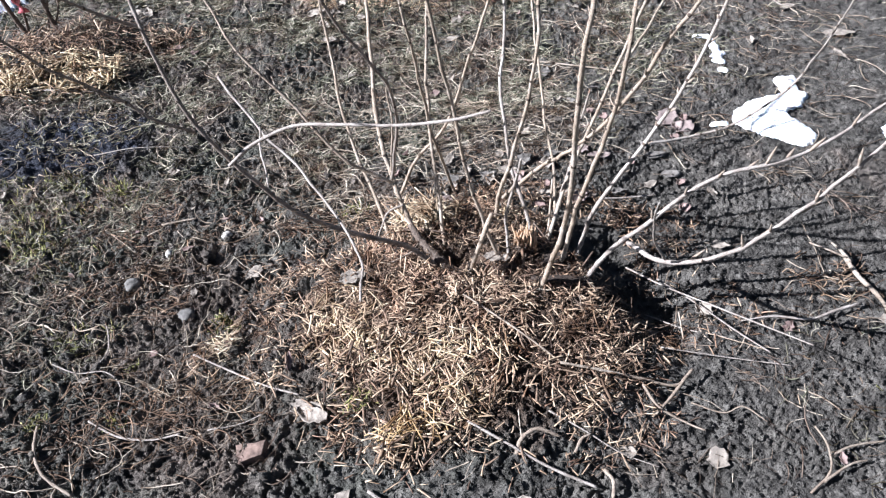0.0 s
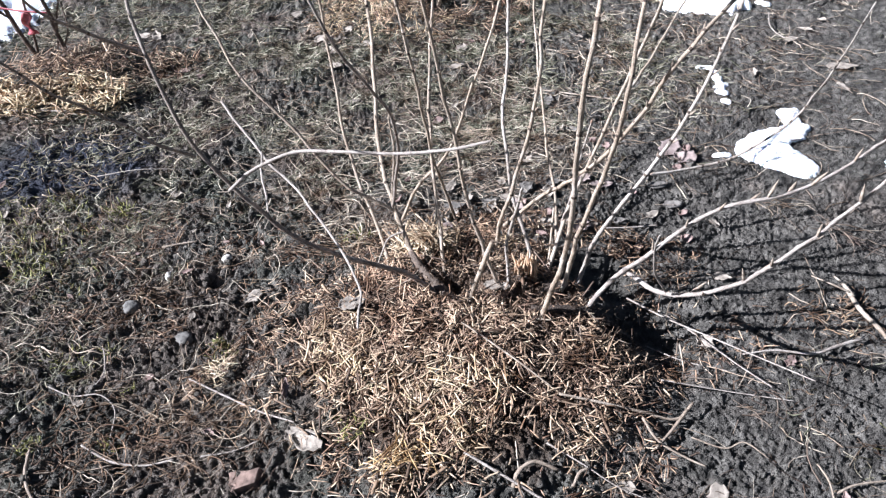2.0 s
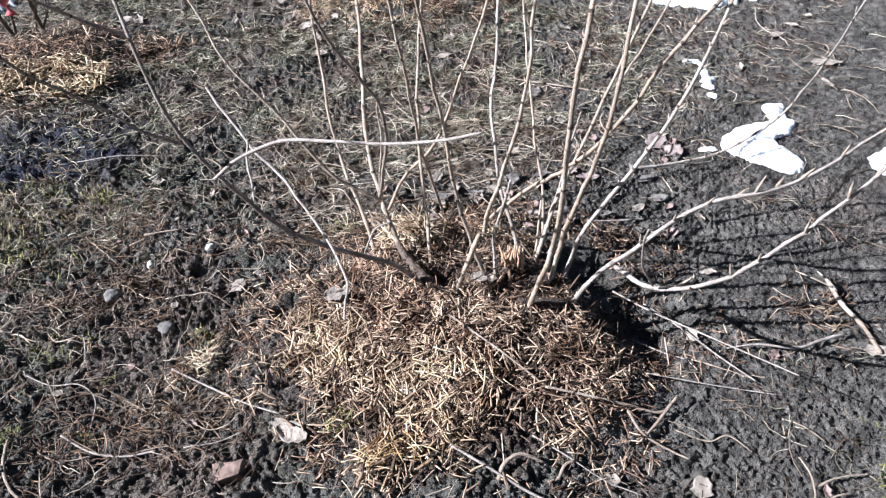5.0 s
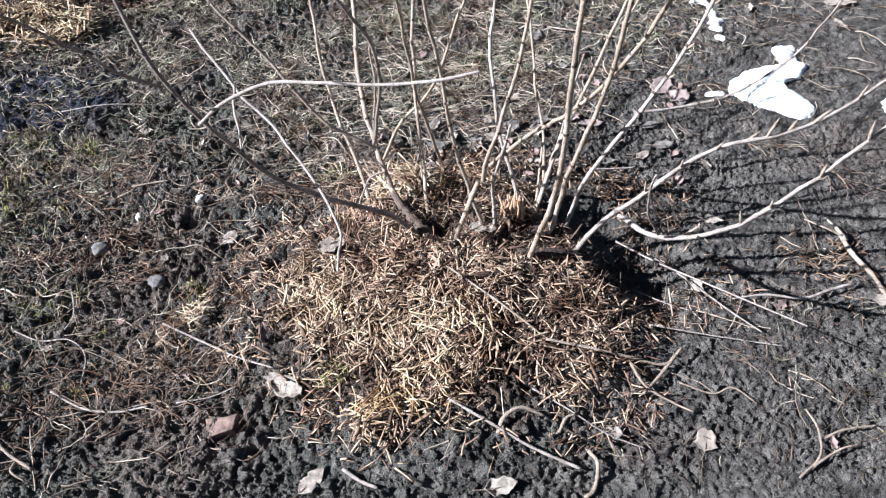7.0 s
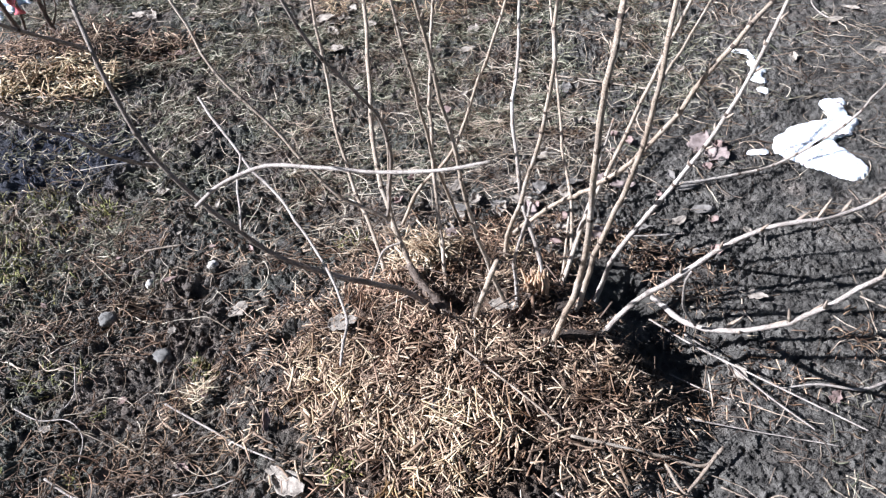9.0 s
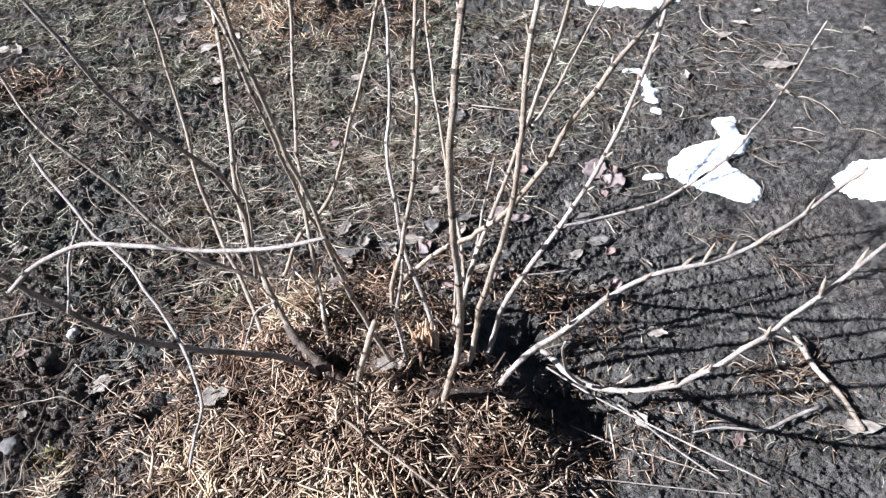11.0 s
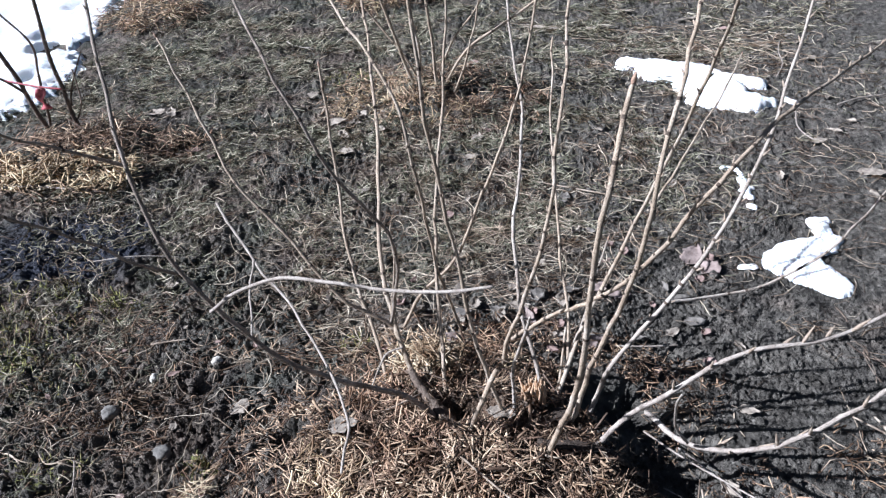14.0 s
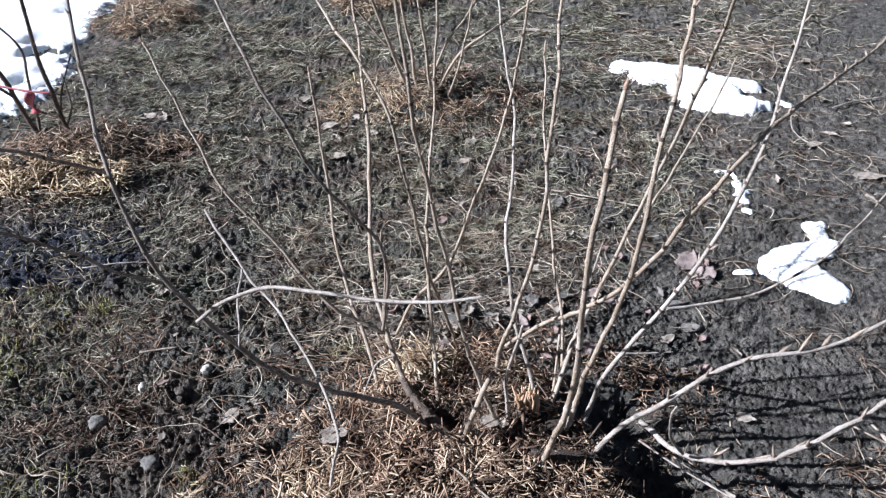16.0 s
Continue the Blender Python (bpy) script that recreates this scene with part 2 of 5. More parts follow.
def lumps(x, y, scale, seed, reach=0.78):
    """Crumbs of random height packed side by side, with dark clefts between them."""
    c, s = math.cos(seed * 2.3), math.sin(seed * 2.3)
    u, v = (c * x - s * y) / scale + 11.3 * seed, (s * x + c * y) / scale - 7.9 * seed
    xi, yi = np.floor(u).astype(np.int64), np.floor(v).astype(np.int64)
    best = np.zeros_like(u)
    for i in (-1, 0, 1):
        for j in (-1, 0, 1):
            h = ((xi + i) * 374761393 + (yi + j) * 668265263 + seed * 974634777) & 0xFFFFFFFF
            h = ((h ^ (h >> 13)) * 1274126177) & 0xFFFFFFFF
            h = h ^ (h >> 16)
            du = xi + i + (h & 255) / 255.0 - u
            dv = yi + j + ((h >> 8) & 255) / 255.0 - v
            tall = 0.25 + 0.75 * ((h >> 16) & 255) / 255.0
            best = np.maximum(best, tall * np.sqrt(np.clip(1 - (du * du + dv * dv) / reach ** 2, 0, 1)))
    return best


def swirl(x, y, scale, seed):
    """Gradient noise, about -1 to 1."""
    c, s = math.cos(seed * 1.3), math.sin(seed * 1.3)
    u, v = (c * x - s * y) / scale + 23.1 * seed, (s * x + c * y) / scale - 9.7 * seed
    xi, yi = np.floor(u).astype(np.int64), np.floor(v).astype(np.int64)
    uf, vf = u - xi, v - yi
    fu, fv = uf * uf * uf * (uf * (6 * uf - 15) + 10), vf * vf * vf * (vf * (6 * vf - 15) + 10)

    def corner(i, j):
        h = ((xi + i) * 374761393 + (yi + j) * 668265263 + seed * 974634777) & 0xFFFFFFFF
        h = ((h ^ (h >> 13)) * 1274126177) & 0xFFFFFFFF
        angle = ((h ^ (h >> 16)) & 0xFFFF) * (2 * np.pi / 65536)
        return np.cos(angle) * (uf - i) + np.sin(angle) * (vf - j)

    low = corner(0, 0) * (1 - fu) + corner(1, 0) * fu
    high = corner(0, 1) * (1 - fu) + corner(1, 1) * fu
    return 1.5 * (low * (1 - fv) + high * fv)


def billow(x, y, scale, seed):
    """Irregular crumbs parted by sharp clefts, about -0.3 to 0.7."""
    return np.abs(swirl(x, y, scale, seed)) - 0.3


def relief(x, y):
    """The height of the bare ground: beds, mulch mounds, hollows and clods."""
    x, y = np.asarray(x, float), np.asarray(y, float)
    away = np.hypot(x - 0.1, y - 1.2)
    h = swell(x, y)
    wx = x + 0.009 * swirl(x, y, 0.034, 8) + 0.0035 * swirl(x, y, 0.012, 14)
    wy = y + 0.009 * swirl(x, y, 0.034, 10) + 0.0035 * swirl(x, y, 0.012, 15)
    tilth = np.clip(0.62 - 0.6 * (x - 0.15), 0.14, 1.0) * np.clip(0.75 + 0.8 * swirl(x, y, 0.3, 3), 0.25, 1.3) * np.clip(1.95 - 0.5 * y, 0.3, 1)
    near = np.clip((y - 0.2) / 0.3, 0, 1) * np.clip((3.3 - np.abs(x)) / 0.7, 0, 1) * np.clip((6.2 - y) / 1.0, 0, 1)
    fine = np.clip(2.2 - 0.75 * away, 0, 1)
    clods = tilth * (0.034 * billow(wx, wy, 0.075, 4) * np.clip(0.8 + 0.8 * turned(x, y, 0.14, 12), 0.1, 1.4) + 0.03 * billow(wx, wy, 0.036, 5))
    crust = np.clip((x - 0.35) / 0.3, 0, 1)
    crumb = np.clip(1.05 - 0.5 * (x - 0.3), 0.5, 1) * np.clip(0.85 + 0.6 * swirl(x, y, 0.08, 17) + 0.7 * swirl(x, y, 0.28, 26), 0.2, 1.4) * ((0.019 - 0.011 * crust) * billow(wx, wy, 0.02, 6) + (0.011 + 0.006 * crust) * billow(wx, wy, 0.0125, 18)
            + 0.006 * (lumps(wx, wy, 0.0165, 6) - 0.5))
    crack = -0.012 * np.clip(0.3 - np.abs(swirl(wx, wy, 0.09, 24)), 0, 1) * np.clip((x - 0.3) / 0.4, 0, 1)
    grit = 0.005 * swirl(x, y, 0.0105, 7)
    tussock = np.clip((y - 2.0) / 0.6, 0, 1) * (np.clip(0.9 - 0.45 * x, 0.3, 1) * (0.024 * billow(wx, wy, 0.13, 9) + 0.018 * billow(wx, wy, 0.06, 13)) + 0.02 * billow(wx, wy, 0.035, 25))
    h = h + near * (clods + np.clip(fine, 0.55, 1) * crumb + fine * grit + crack + tussock)
    h = h + dome(x, y, 0.10, 1.24, 0.52, 0.44, 0.085, 0.8) + dome(x, y, 0.13, 1.62, 0.42, 0.2, 0.035)
    h = h + dome(x, y, -1.58, 2.84, 0.5, 0.34, 0.055, 1.2) + dome(x, y, -0.1, 3.32, 0.55, 0.4, 0.07, 1.2)
    h = h + dome(x, y, -1.97, 4.72, 0.45, 0.36, 0.08) + dome(x, y, -0.52, 4.82, 0.45, 0.35, 0.08)
    h = h - dome(x, y, 0.12, 1.43, 0.1, 0.055, 0.065) - dome(x, y, 0.47, 1.5, 0.13, 0.09, 0.06) - dome(x, y, 0.575, 1.32, 0.15, 0.17, 0.075)
    h = h - dome(x, y, 0.015, 0.9, 0.05, 0.035, 0.03) - dome(x, y, -0.3, 1.395, 0.06, 0.05, 0.08) - dome(x, y, -1.19, 2.91, 0.17, 0.09, 0.08) - dome(x, y, 0.06, 3.22, 0.13, 0.1, 0.1)
    return h


NEAR_U, NEAR_V = (a.ravel() for a in np.meshgrid((-0.009, 0.0, 0.009), (-0.009, 0.0, 0.009)))


def height(x, y):
    """Where a small thing comes to rest: the mean of the higher crumbs round a point."""
    return float(np.mean(np.sort(relief(x + NEAR_U, y + NEAR_V))[4:]))


def swell(x, y):
    """The wide, smooth rise and fall of the bed, without crumbs."""
    return 0.012 * turned(x, y, 0.55, 1) + 0.007 * turned(x, y, 0.21, 2)


def mesh(name, verts, faces, smooth=True):
    me = bpy.data.meshes.new(name)
    verts, faces = np.asarray(verts, np.float32).reshape(-1, 3), np.asarray(faces, np.int32)
    n, k = faces.shape
    me.vertices.add(len(verts))
    me.vertices.foreach_set("co", verts.ravel())
    me.loops.add(n * k)
    me.loops.foreach_set("vertex_index", faces.ravel())
    me.polygons.add(n)
    me.polygons.foreach_set("loop_start", np.arange(0, n * k, k, dtype=np.int32))
    me.polygons.foreach_set("use_smooth", np.full(n, smooth))
    me.update(calc_edges=True)
    me.validate()
    return me


def thing(name, data, mat, label="", category="", kind="", group=""):
    ob = new(name, data)
    if mat and data and not data.materials:
        data.materials.append(mat)
    return tagged(ob, label, category, group, kind)


def part(name, data, mat, parent, label=""):
    ob = new(name, data)
    if mat and not data.materials:
        data.materials.append(mat)
    ob.parent = parent
    return tagged(ob, label)


def from_bm(bm, name, smooth=True):
    me = bpy.data.meshes.new(name)
    bm.to_mesh(me)
    bm.free()
    for p in me.polygons:
        p.use_smooth = smooth
    return me


def spline(points, step):
    """Catmull-Rom through the points, resampled at even steps."""
    p = np.array(points, float)
    p = np.vstack([2 * p[0] - p[1], p, 2 * p[-1] - p[-2]])
    fine = []
    for a, b, c, d in zip(p, p[1:], p[2:], p[3:]):
        for t in np.linspace(0, 1, 24, endpoint=False):
            fine.append(0.5 * (2 * b + (c - a) * t + (2 * a - 5 * b + 4 * c - d) * t * t + (3 * b - a - 3 * c + d) * t ** 3))
    fine.append(p[-2])
    fine = np.array(fine)
    run = np.r_[0, np.cumsum(np.linalg.norm(np.diff(fine, axis=0), axis=1))]
    n = max(3, int(run[-1] / step) + 1)
    at = np.linspace(0, run[-1], n)
    return np.stack([np.interp(at, run, fine[:, k]) for k in range(3)], 1), at


def tube(name, centres, radii, sides=8, rng=None, wobble=0.06):
    """A closed round tube with a UV map (turns, metres); returns the mesh and the frames along it."""
    c = np.asarray(centres)
    tangent = np.gradient(c, axis=0)
    tangent /= np.linalg.norm(tangent, axis=1)[:, None]
    side = np.cross(tangent[0], (0.31, 0.22, 0.9))
    rows, sides_at = [], []
    for p, t, r in zip(c, tangent, radii):
        side = side - t * (side @ t)
        side /= np.linalg.norm(side)
        other = np.cross(t, side)
        a = np.arange(sides) * 2 * np.pi / sides
        rr = r * (1 + wobble * (rng.random(sides) - 0.5) * 2) if rng is not None else np.full(sides, r)
        rows.append(p + (np.cos(a) * rr)[:, None] * side + (np.sin(a) * rr)[:, None] * other)
        sides_at.append(side.copy())
    verts = np.concatenate(rows + [c[:1], c[-1:]])
    n = len(c)
    faces = [(i * sides + j, i * sides + (j + 1) % sides, (i + 1) * sides + (j + 1) % sides, (i + 1) * sides + j) for i in range(n - 1) for j in range(sides)]
    tips = [(n * sides, (j + 1) % sides, j) for j in range(sides)] + [(n * sides + 1, (n - 1) * sides + j, (n - 1) * sides + (j + 1) % sides) for j in range(sides)]
    me = bpy.data.meshes.new(name)
    me.from_pydata(verts.tolist(), [], faces + tips)
    uv = me.uv_layers.new(name="along")
    run = np.r_[0, np.cumsum(np.linalg.norm(np.diff(c, axis=0), axis=1))]
    at = np.zeros((len(me.loops), 2))
    k = 0
    for i in range(n - 1):
        for j in range(sides):
            at[k:k + 4] = ((j / sides, run[i] * 10), ((j + 1) / sides, run[i] * 10), ((j + 1) / sides, run[i + 1] * 10), (j / sides, run[i + 1] * 10))
            k += 4
    uv.data.foreach_set("uv", at.ravel())
    me.polygons.foreach_set("use_smooth", np.ones(len(me.polygons), bool))
    return me, tangent, np.array(sides_at)


def strands(name, start, heading, pitch, length, radius, bend, rings, sides, rng, follow=0.0, lift=0.002, flat=1.0):
    """Many thin stalks in one mesh: they start at points, run along a heading and pitch, and bend on the way."""
    n = len(start)
    pts = np.zeros((n, rings, 3))
    pts[:, 0] = start
    step = length / (rings - 1)
    head = heading.copy()
    for i in range(1, rings):
        head = head + bend * (0.6 + 0.8 * rng.random(n))
        d = np.stack([np.cos(head) * np.cos(pitch), np.sin(head) * np.cos(pitch), np.sin(pitch)], 1)
        pts[:, i] = pts[:, i - 1] + d * step[:, None]
        if follow:
            g = relief(pts[:, i, 0], pts[:, i, 1]) + lift
            pts[:, i, 2] = np.maximum(pts[:, i, 2] * (1 - follow) + g * follow, g)
    tangent = np.gradient(pts, axis=1)
    tangent /= np.linalg.norm(tangent, axis=2)[..., None] + 1e-9
    up = np.zeros_like(tangent)
    up[..., 2] = 1
    a = np.cross(tangent, up)
    a /= np.linalg.norm(a, axis=2)[..., None] + 1e-9
    b = np.cross(a, tangent)
    ang = np.arange(sides) * 2 * np.pi / sides
    taper = np.linspace(1, 0.65, rings)
    r = radius[:, None] * taper[None]
    ring = pts[:, :, None] + (np.cos(ang)[None, None, :, None] * a[:, :, None] + flat * np.sin(ang)[None, None, :, None] * b[:, :, None]) * r[..., None, None]
    idx = np.arange(n * rings * sides).reshape(n, rings, sides)
    q = np.stack([idx[:, :-1], np.roll(idx, -1, 2)[:, :-1], np.roll(idx, -1, 2)[:, 1:], idx[:, 1:]], -1).reshape(-1, 4)
    if sides == 4:
        q = np.concatenate([q, idx[:, 0, ::-1], idx[:, -1]])
    return mesh(name, ring.reshape(-1, 3), q)


def scatter(rng, n, cx, cy, rx, ry, turn=0.0, edge=1.0):
    r, a = np.sqrt(rng.random(n)) ** edge, rng.random(n) * 2 * np.pi
    x, y = r * np.cos(a) * rx, r * np.sin(a) * ry
    c, s = math.cos(turn), math.sin(turn)
    return cx + c * x - s * y, cy + s * x + c * y


# ---- ground ----
def axis_steps(low, high, near, far, start, end, step, grow, wide=1.16):
    """Even steps from low to high, slowly wider ones out to near and far, then quickly on to the start and end."""
    def outward(v, sign, soft, stop):
        out, w = [], step
        while v * sign < stop * sign:
            w *= grow if v * sign < soft * sign else wide
            v += sign * w
            out.append(v)
        return out
    mid = list(np.arange(low, high, step))
    return np.array(outward(low, -1, near, start)[::-1] + mid + outward(mid[-1], 1, far, end))


gx = axis_steps(-1.1, 1.2, -2.8, 2.6, -70, 70, 0.0041, 1.0145)
gy = axis_steps(0.72, 2.1, 0.4, 5.2, -70, 90, 0.0041, 1.013)
X, Y = np.meshgrid(gx, gy)
nx, ny = len(gx), len(gy)
index = np.arange(nx * ny).reshape(ny, nx)
quads = np.stack([index[:-1, :-1], index[:-1, 1:], index[1:, 1:], index[1:, :-1]], -1).reshape(-1, 4)
ground = thing("ground", mesh("ground", np.stack([X, Y, relief(X, Y)], -1), quads), SOIL, "dark damp crumbly garden soil with patches of moss", "soil", "structure")


def crumbs(count, shape_of, small, large, power, seed, label):
    rng = np.random.default_rng(seed)
    n = count
    y = 0.6 + rng.random(n) ** 1.4 * 4.2
    x = 0.1 + rng.uniform(-1, 1, n) * (0.45 + 0.62 * y)
    patchy = 0.5 + 0.5 * turned(x, y, 0.16, 9)
    keep = rng.random(n) < np.clip(0.85 - 0.3 * x, 0.6, 1) * (0.35 + 0.75 * patchy) * np.clip(1.9 - 0.38 * y, 0.3, 1)
    x, y = x[keep], y[keep]
    n = len(x)
    bm = bmesh.new()
    if shape_of == "ico":
        bmesh.ops.create_icosphere(bm, subdivisions=1, radius=1)
    else:
        bmesh.ops.create_uvsphere(bm, u_segments=4, v_segments=2, radius=1)
    bm.verts.index_update()
    v = np.array([p.co[:] for p in bm.verts])
    f = np.array([[p.index for p in q.verts] for q in bm.faces])
    bm.free()
    size = (small + (large - small) * rng.random(n) ** power) * np.clip(1.0 - 0.3 * x, 0.65, 1.15) * (0.8 + 0.12 * y)
    turn = rng.random(n) * 6.283
    c, sn = np.cos(turn)[:, None], np.sin(turn)[:, None]
    base = v[None] * (0.5 + 0.95 * rng.random((n, len(v), 1)))
    base = np.stack([base[..., 0] * c - base[..., 1] * sn, base[..., 0] * sn + base[..., 1] * c, base[..., 2]], -1)
    body = base * size[:, None, None] * (0.65 + 0.7 * rng.random((n, 1, 3)))
    body += np.stack([x, y, relief(x, y) + size * 0.3], 1)[:, None]
    faces = f[None] + (np.arange(n) * len(v))[:, None, None]
    thing("soil_crumbs", mesh("soil_crumbs", body, faces.reshape(-1, 3), False), SOIL, label, "soil crumbs", "stuff")


crumbs(22000, "ico", 0.0025, 0.0085, 2.6, 5, "loose dark clods of garden soil")
crumbs(78000, "octa", 0.0018, 0.0055, 2.0, 6, "fine dark crumbs of garden soil")


# ---- straw mulch ----
def straw(name, label, rng, spots, mat, long=(0.01, 0.06), thick=(0.0009, 0.003), layers=0.022, bend=0.08, heap=False, shade=1.7):
    xs, ys = zip(*[scatter(rng, n, *spot) for n, *spot in spots])
    x, y = np.concatenate(xs), np.concatenate(ys)
    keep = np.ones(len(x), bool)
    for hx, hy, hr in ((-0.3, 1.395, 0.048), (0.075, 1.43, 0.042), (0.14, 1.43, 0.045), (0.2, 1.445, 0.03), (0.33, 1.43, 0.035), (0.47, 1.5, 0.09), (0.57, 1.32, 0.06)):
        keep &= np.hypot(x - hx, y - hy) > hr
    # On a heap, shade thins the straw towards +x, partly to imitate shadow there.
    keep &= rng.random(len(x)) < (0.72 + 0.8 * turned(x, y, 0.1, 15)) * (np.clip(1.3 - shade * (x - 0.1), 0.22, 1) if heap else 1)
    if heap:
        ragged = 1 - np.hypot((x - 0.1) / 0.44, (y - 1.23) / 0.37) + 0.3 * turned(x, y, 0.13, 21) + 0.14 * turned(x, y, 0.05, 22)
        keep &= (rng.random(len(x)) < np.clip(0.06 + 3.2 * ragged, 0.03, 1)) | (y > 1.42)
    x, y = x[keep], y[keep]
    n = len(x)
    length = long[0] + (long[1] - long[0]) * rng.random(n) ** 1.7
    heading, pitch = 5 * turned(x, y, 0.1, 16) + rng.normal(0, 0.8, n), rng.normal(0.0, 0.26, n)
    z = relief(x, y) + rng.random(n) ** 1.6 * layers + 0.002 + np.abs(np.sin(pitch)) * length * 0.5
    start = np.stack([x - np.cos(heading) * length / 2, y - np.sin(heading) * length / 2, z - np.sin(pitch) * length / 2], 1)
    me = strands(name, start, heading, pitch, length, thick[0] + (thick[1] - thick[0]) * rng.random(n) ** 1.6, rng.normal(0, bend, n), 4, 4, rng, flat=0.48)
    return thing(name, me, mat, label, "straw", "stuff")


rng = np.random.default_rng(11)
straw("straw_chaff", "fine brown chaff and broken straw under the mulch", rng,
      [(5200, 0.08, 1.22, 0.44, 0.36), (900, 0.12, 1.63, 0.34, 0.13), (500, 0.4, 1.2, 0.2, 0.25)], CHAFF, (0.006, 0.022), (0.0008, 0.0022), 0.012, heap=True)
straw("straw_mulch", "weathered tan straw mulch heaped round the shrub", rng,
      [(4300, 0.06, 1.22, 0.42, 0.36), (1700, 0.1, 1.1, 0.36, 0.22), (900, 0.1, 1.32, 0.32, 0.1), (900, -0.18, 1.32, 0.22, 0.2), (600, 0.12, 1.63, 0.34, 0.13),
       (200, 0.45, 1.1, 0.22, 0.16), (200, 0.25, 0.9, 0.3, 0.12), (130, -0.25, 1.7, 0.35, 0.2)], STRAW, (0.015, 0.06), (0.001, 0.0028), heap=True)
straw("straw_litter", "loose straw strewn in front of the mulch heap", rng, [(540, 0.3, 0.99, 0.27, 0.13), (120, 0.1, 0.9, 0.25, 0.07), (120, -0.15, 1.0, 0.12, 0.1), (160, 0.5, 1.25, 0.12, 0.2)], STRAW, (0.012, 0.05), (0.0009, 0.0024), 0.012)
golden_heap = straw("straw_mulch", "bright golden straw on the mulch heap", rng,
      [(420, 0.13, 1.07, 0.14, 0.11), (140, -0.17, 1.24, 0.12, 0.12), (80, -0.12, 1.12, 0.1, 0.08), (60, 0.3, 1.6, 0.1, 0.06)], GOLD, (0.02, 0.07), (0.0011, 0.0026), 0.028, 0.12)
straw("straw_tuft", "tuft of bleached pale straw behind the shrub base", rng, [(420, 0.03, 1.595, 0.09, 0.05)], BLEACHED, (0.03, 0.1), (0.0013, 0.0032), 0.05, 0.22)
straw("straw_mulch", "thin brown mulch of straw and leaf litter behind the shrub", rng, [(650, 0.36, 1.64, 0.26, 0.12), (350, 0.15, 1.75, 0.3, 0.09), (260, -0.2, 1.68, 0.22, 0.1), (160, 0.62, 1.56, 0.14, 0.1)], CHAFF, (0.012, 0.06), (0.0009, 0.0026), 0.02, 0.14)
straw("straw_litter", "tan straw bits scattered behind the shrub", rng, [(300, 0.34, 1.63, 0.25, 0.11), (140, 0.1, 1.75, 0.26, 0.08), (60, 0.62, 1.56, 0.14, 0.1)], STRAW, (0.015, 0.055), (0.0009, 0.0024), 0.022, 0.12)
# Dark straw massed round x 0.4: partly rot, partly shade put into colour.
straw("straw_mulch", "dark straw for rot and painted shade on the right of the heap", rng,
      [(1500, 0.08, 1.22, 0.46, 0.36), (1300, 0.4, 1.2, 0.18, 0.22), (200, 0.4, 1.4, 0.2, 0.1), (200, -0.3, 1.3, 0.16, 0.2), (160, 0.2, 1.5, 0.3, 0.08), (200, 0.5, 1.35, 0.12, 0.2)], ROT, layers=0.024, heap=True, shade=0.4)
straw("straw_tuft", "tuft of long orange-brown straw at the foot of the heap", rng, [(70, 0.03, 0.955, 0.045, 0.02), (50, -0.03, 0.945, 0.03, 0.02)], ORANGE, (0.04, 0.09), (0.0011, 0.0022), 0.03, 0.2)
straw("straw_fibres", "thin frayed straw fibres tangled over the heap", rng, [(1100, 0.05, 1.2, 0.42, 0.34), (300, 0.12, 1.62, 0.34, 0.12), (260, -0.2, 1.35, 0.2, 0.18)], STRAW, (0.03, 0.09), (0.0005, 0.001), 0.026, 0.22, heap=True)
straw("straw_mulch", "matted brown straw round a hollow at the edge of the heap", rng, [(330, -0.33, 1.37, 0.13, 0.13), (160, -0.31, 1.2, 0.1, 0.16), (120, -0.3, 1.5, 0.14, 0.08)], STRAW, (0.015, 0.055), (0.0009, 0.0025), 0.022, 0.12)
straw("straw_mulch", "dark rotting straw round a hollow at the edge of the heap", rng, [(260, -0.35, 1.36, 0.14, 0.14), (160, -0.32, 1.18, 0.1, 0.16)], ROT, (0.012, 0.05), (0.001, 0.0026), 0.018, 0.12)
straw("straw_scraps", "flat brown scraps of leaf blade in the mulch", rng, [(210, 0.08, 1.2, 0.42, 0.34), (60, 0.12, 1.6, 0.3, 0.1), (60, -0.25, 1.3, 0.15, 0.16)], CHAFF, (0.03, 0.07), (0.003, 0.0055), 0.026, 0.1, heap=True)
straw("straw_litter", "brown fibrous litter and broken stalks on soil", rng, [(450, -1.0, 1.2, 0.3, 0.3), (700, -1.1, 1.78, 0.35, 0.22), (250, -0.75, 1.55, 0.3, 0.2)], CHAFF, (0.012, 0.06), (0.0008, 0.002), 0.01, 0.15)
straw("straw_litter", "short straw bits and twigs strewn beside the heap", rng, [(260, 0.66, 1.27, 0.17, 0.13), (120, 0.62, 1.45, 0.12, 0.1), (60, 0.95, 1.3, 0.2, 0.15)], STRAW, (0.008, 0.04), (0.0008, 0.002), 0.008)
straw("straw_tuft", "small bleached grass tuft on bare soil", rng, [(70, -0.49, 1.24, 0.05, 0.04)], BLEACHED, (0.03, 0.07), (0.0008, 0.0016), 0.025)
straw("straw_tuft", "small scatter of old straw on bare soil", rng, [(140, -0.49, 1.21, 0.075, 0.055), (60, -0.5, 1.3, 0.05, 0.05)], STRAW, (0.02, 0.05), (0.001, 0.0018))
straw("straw_mulch", "golden straw mulch heaped under a dark-stemmed shrub", rng, [(950, -1.52, 2.69, 0.3, 0.12), (450, -1.78, 2.7, 0.3, 0.12)], GOLD, (0.03, 0.1), (0.0024, 0.005), 0.05)
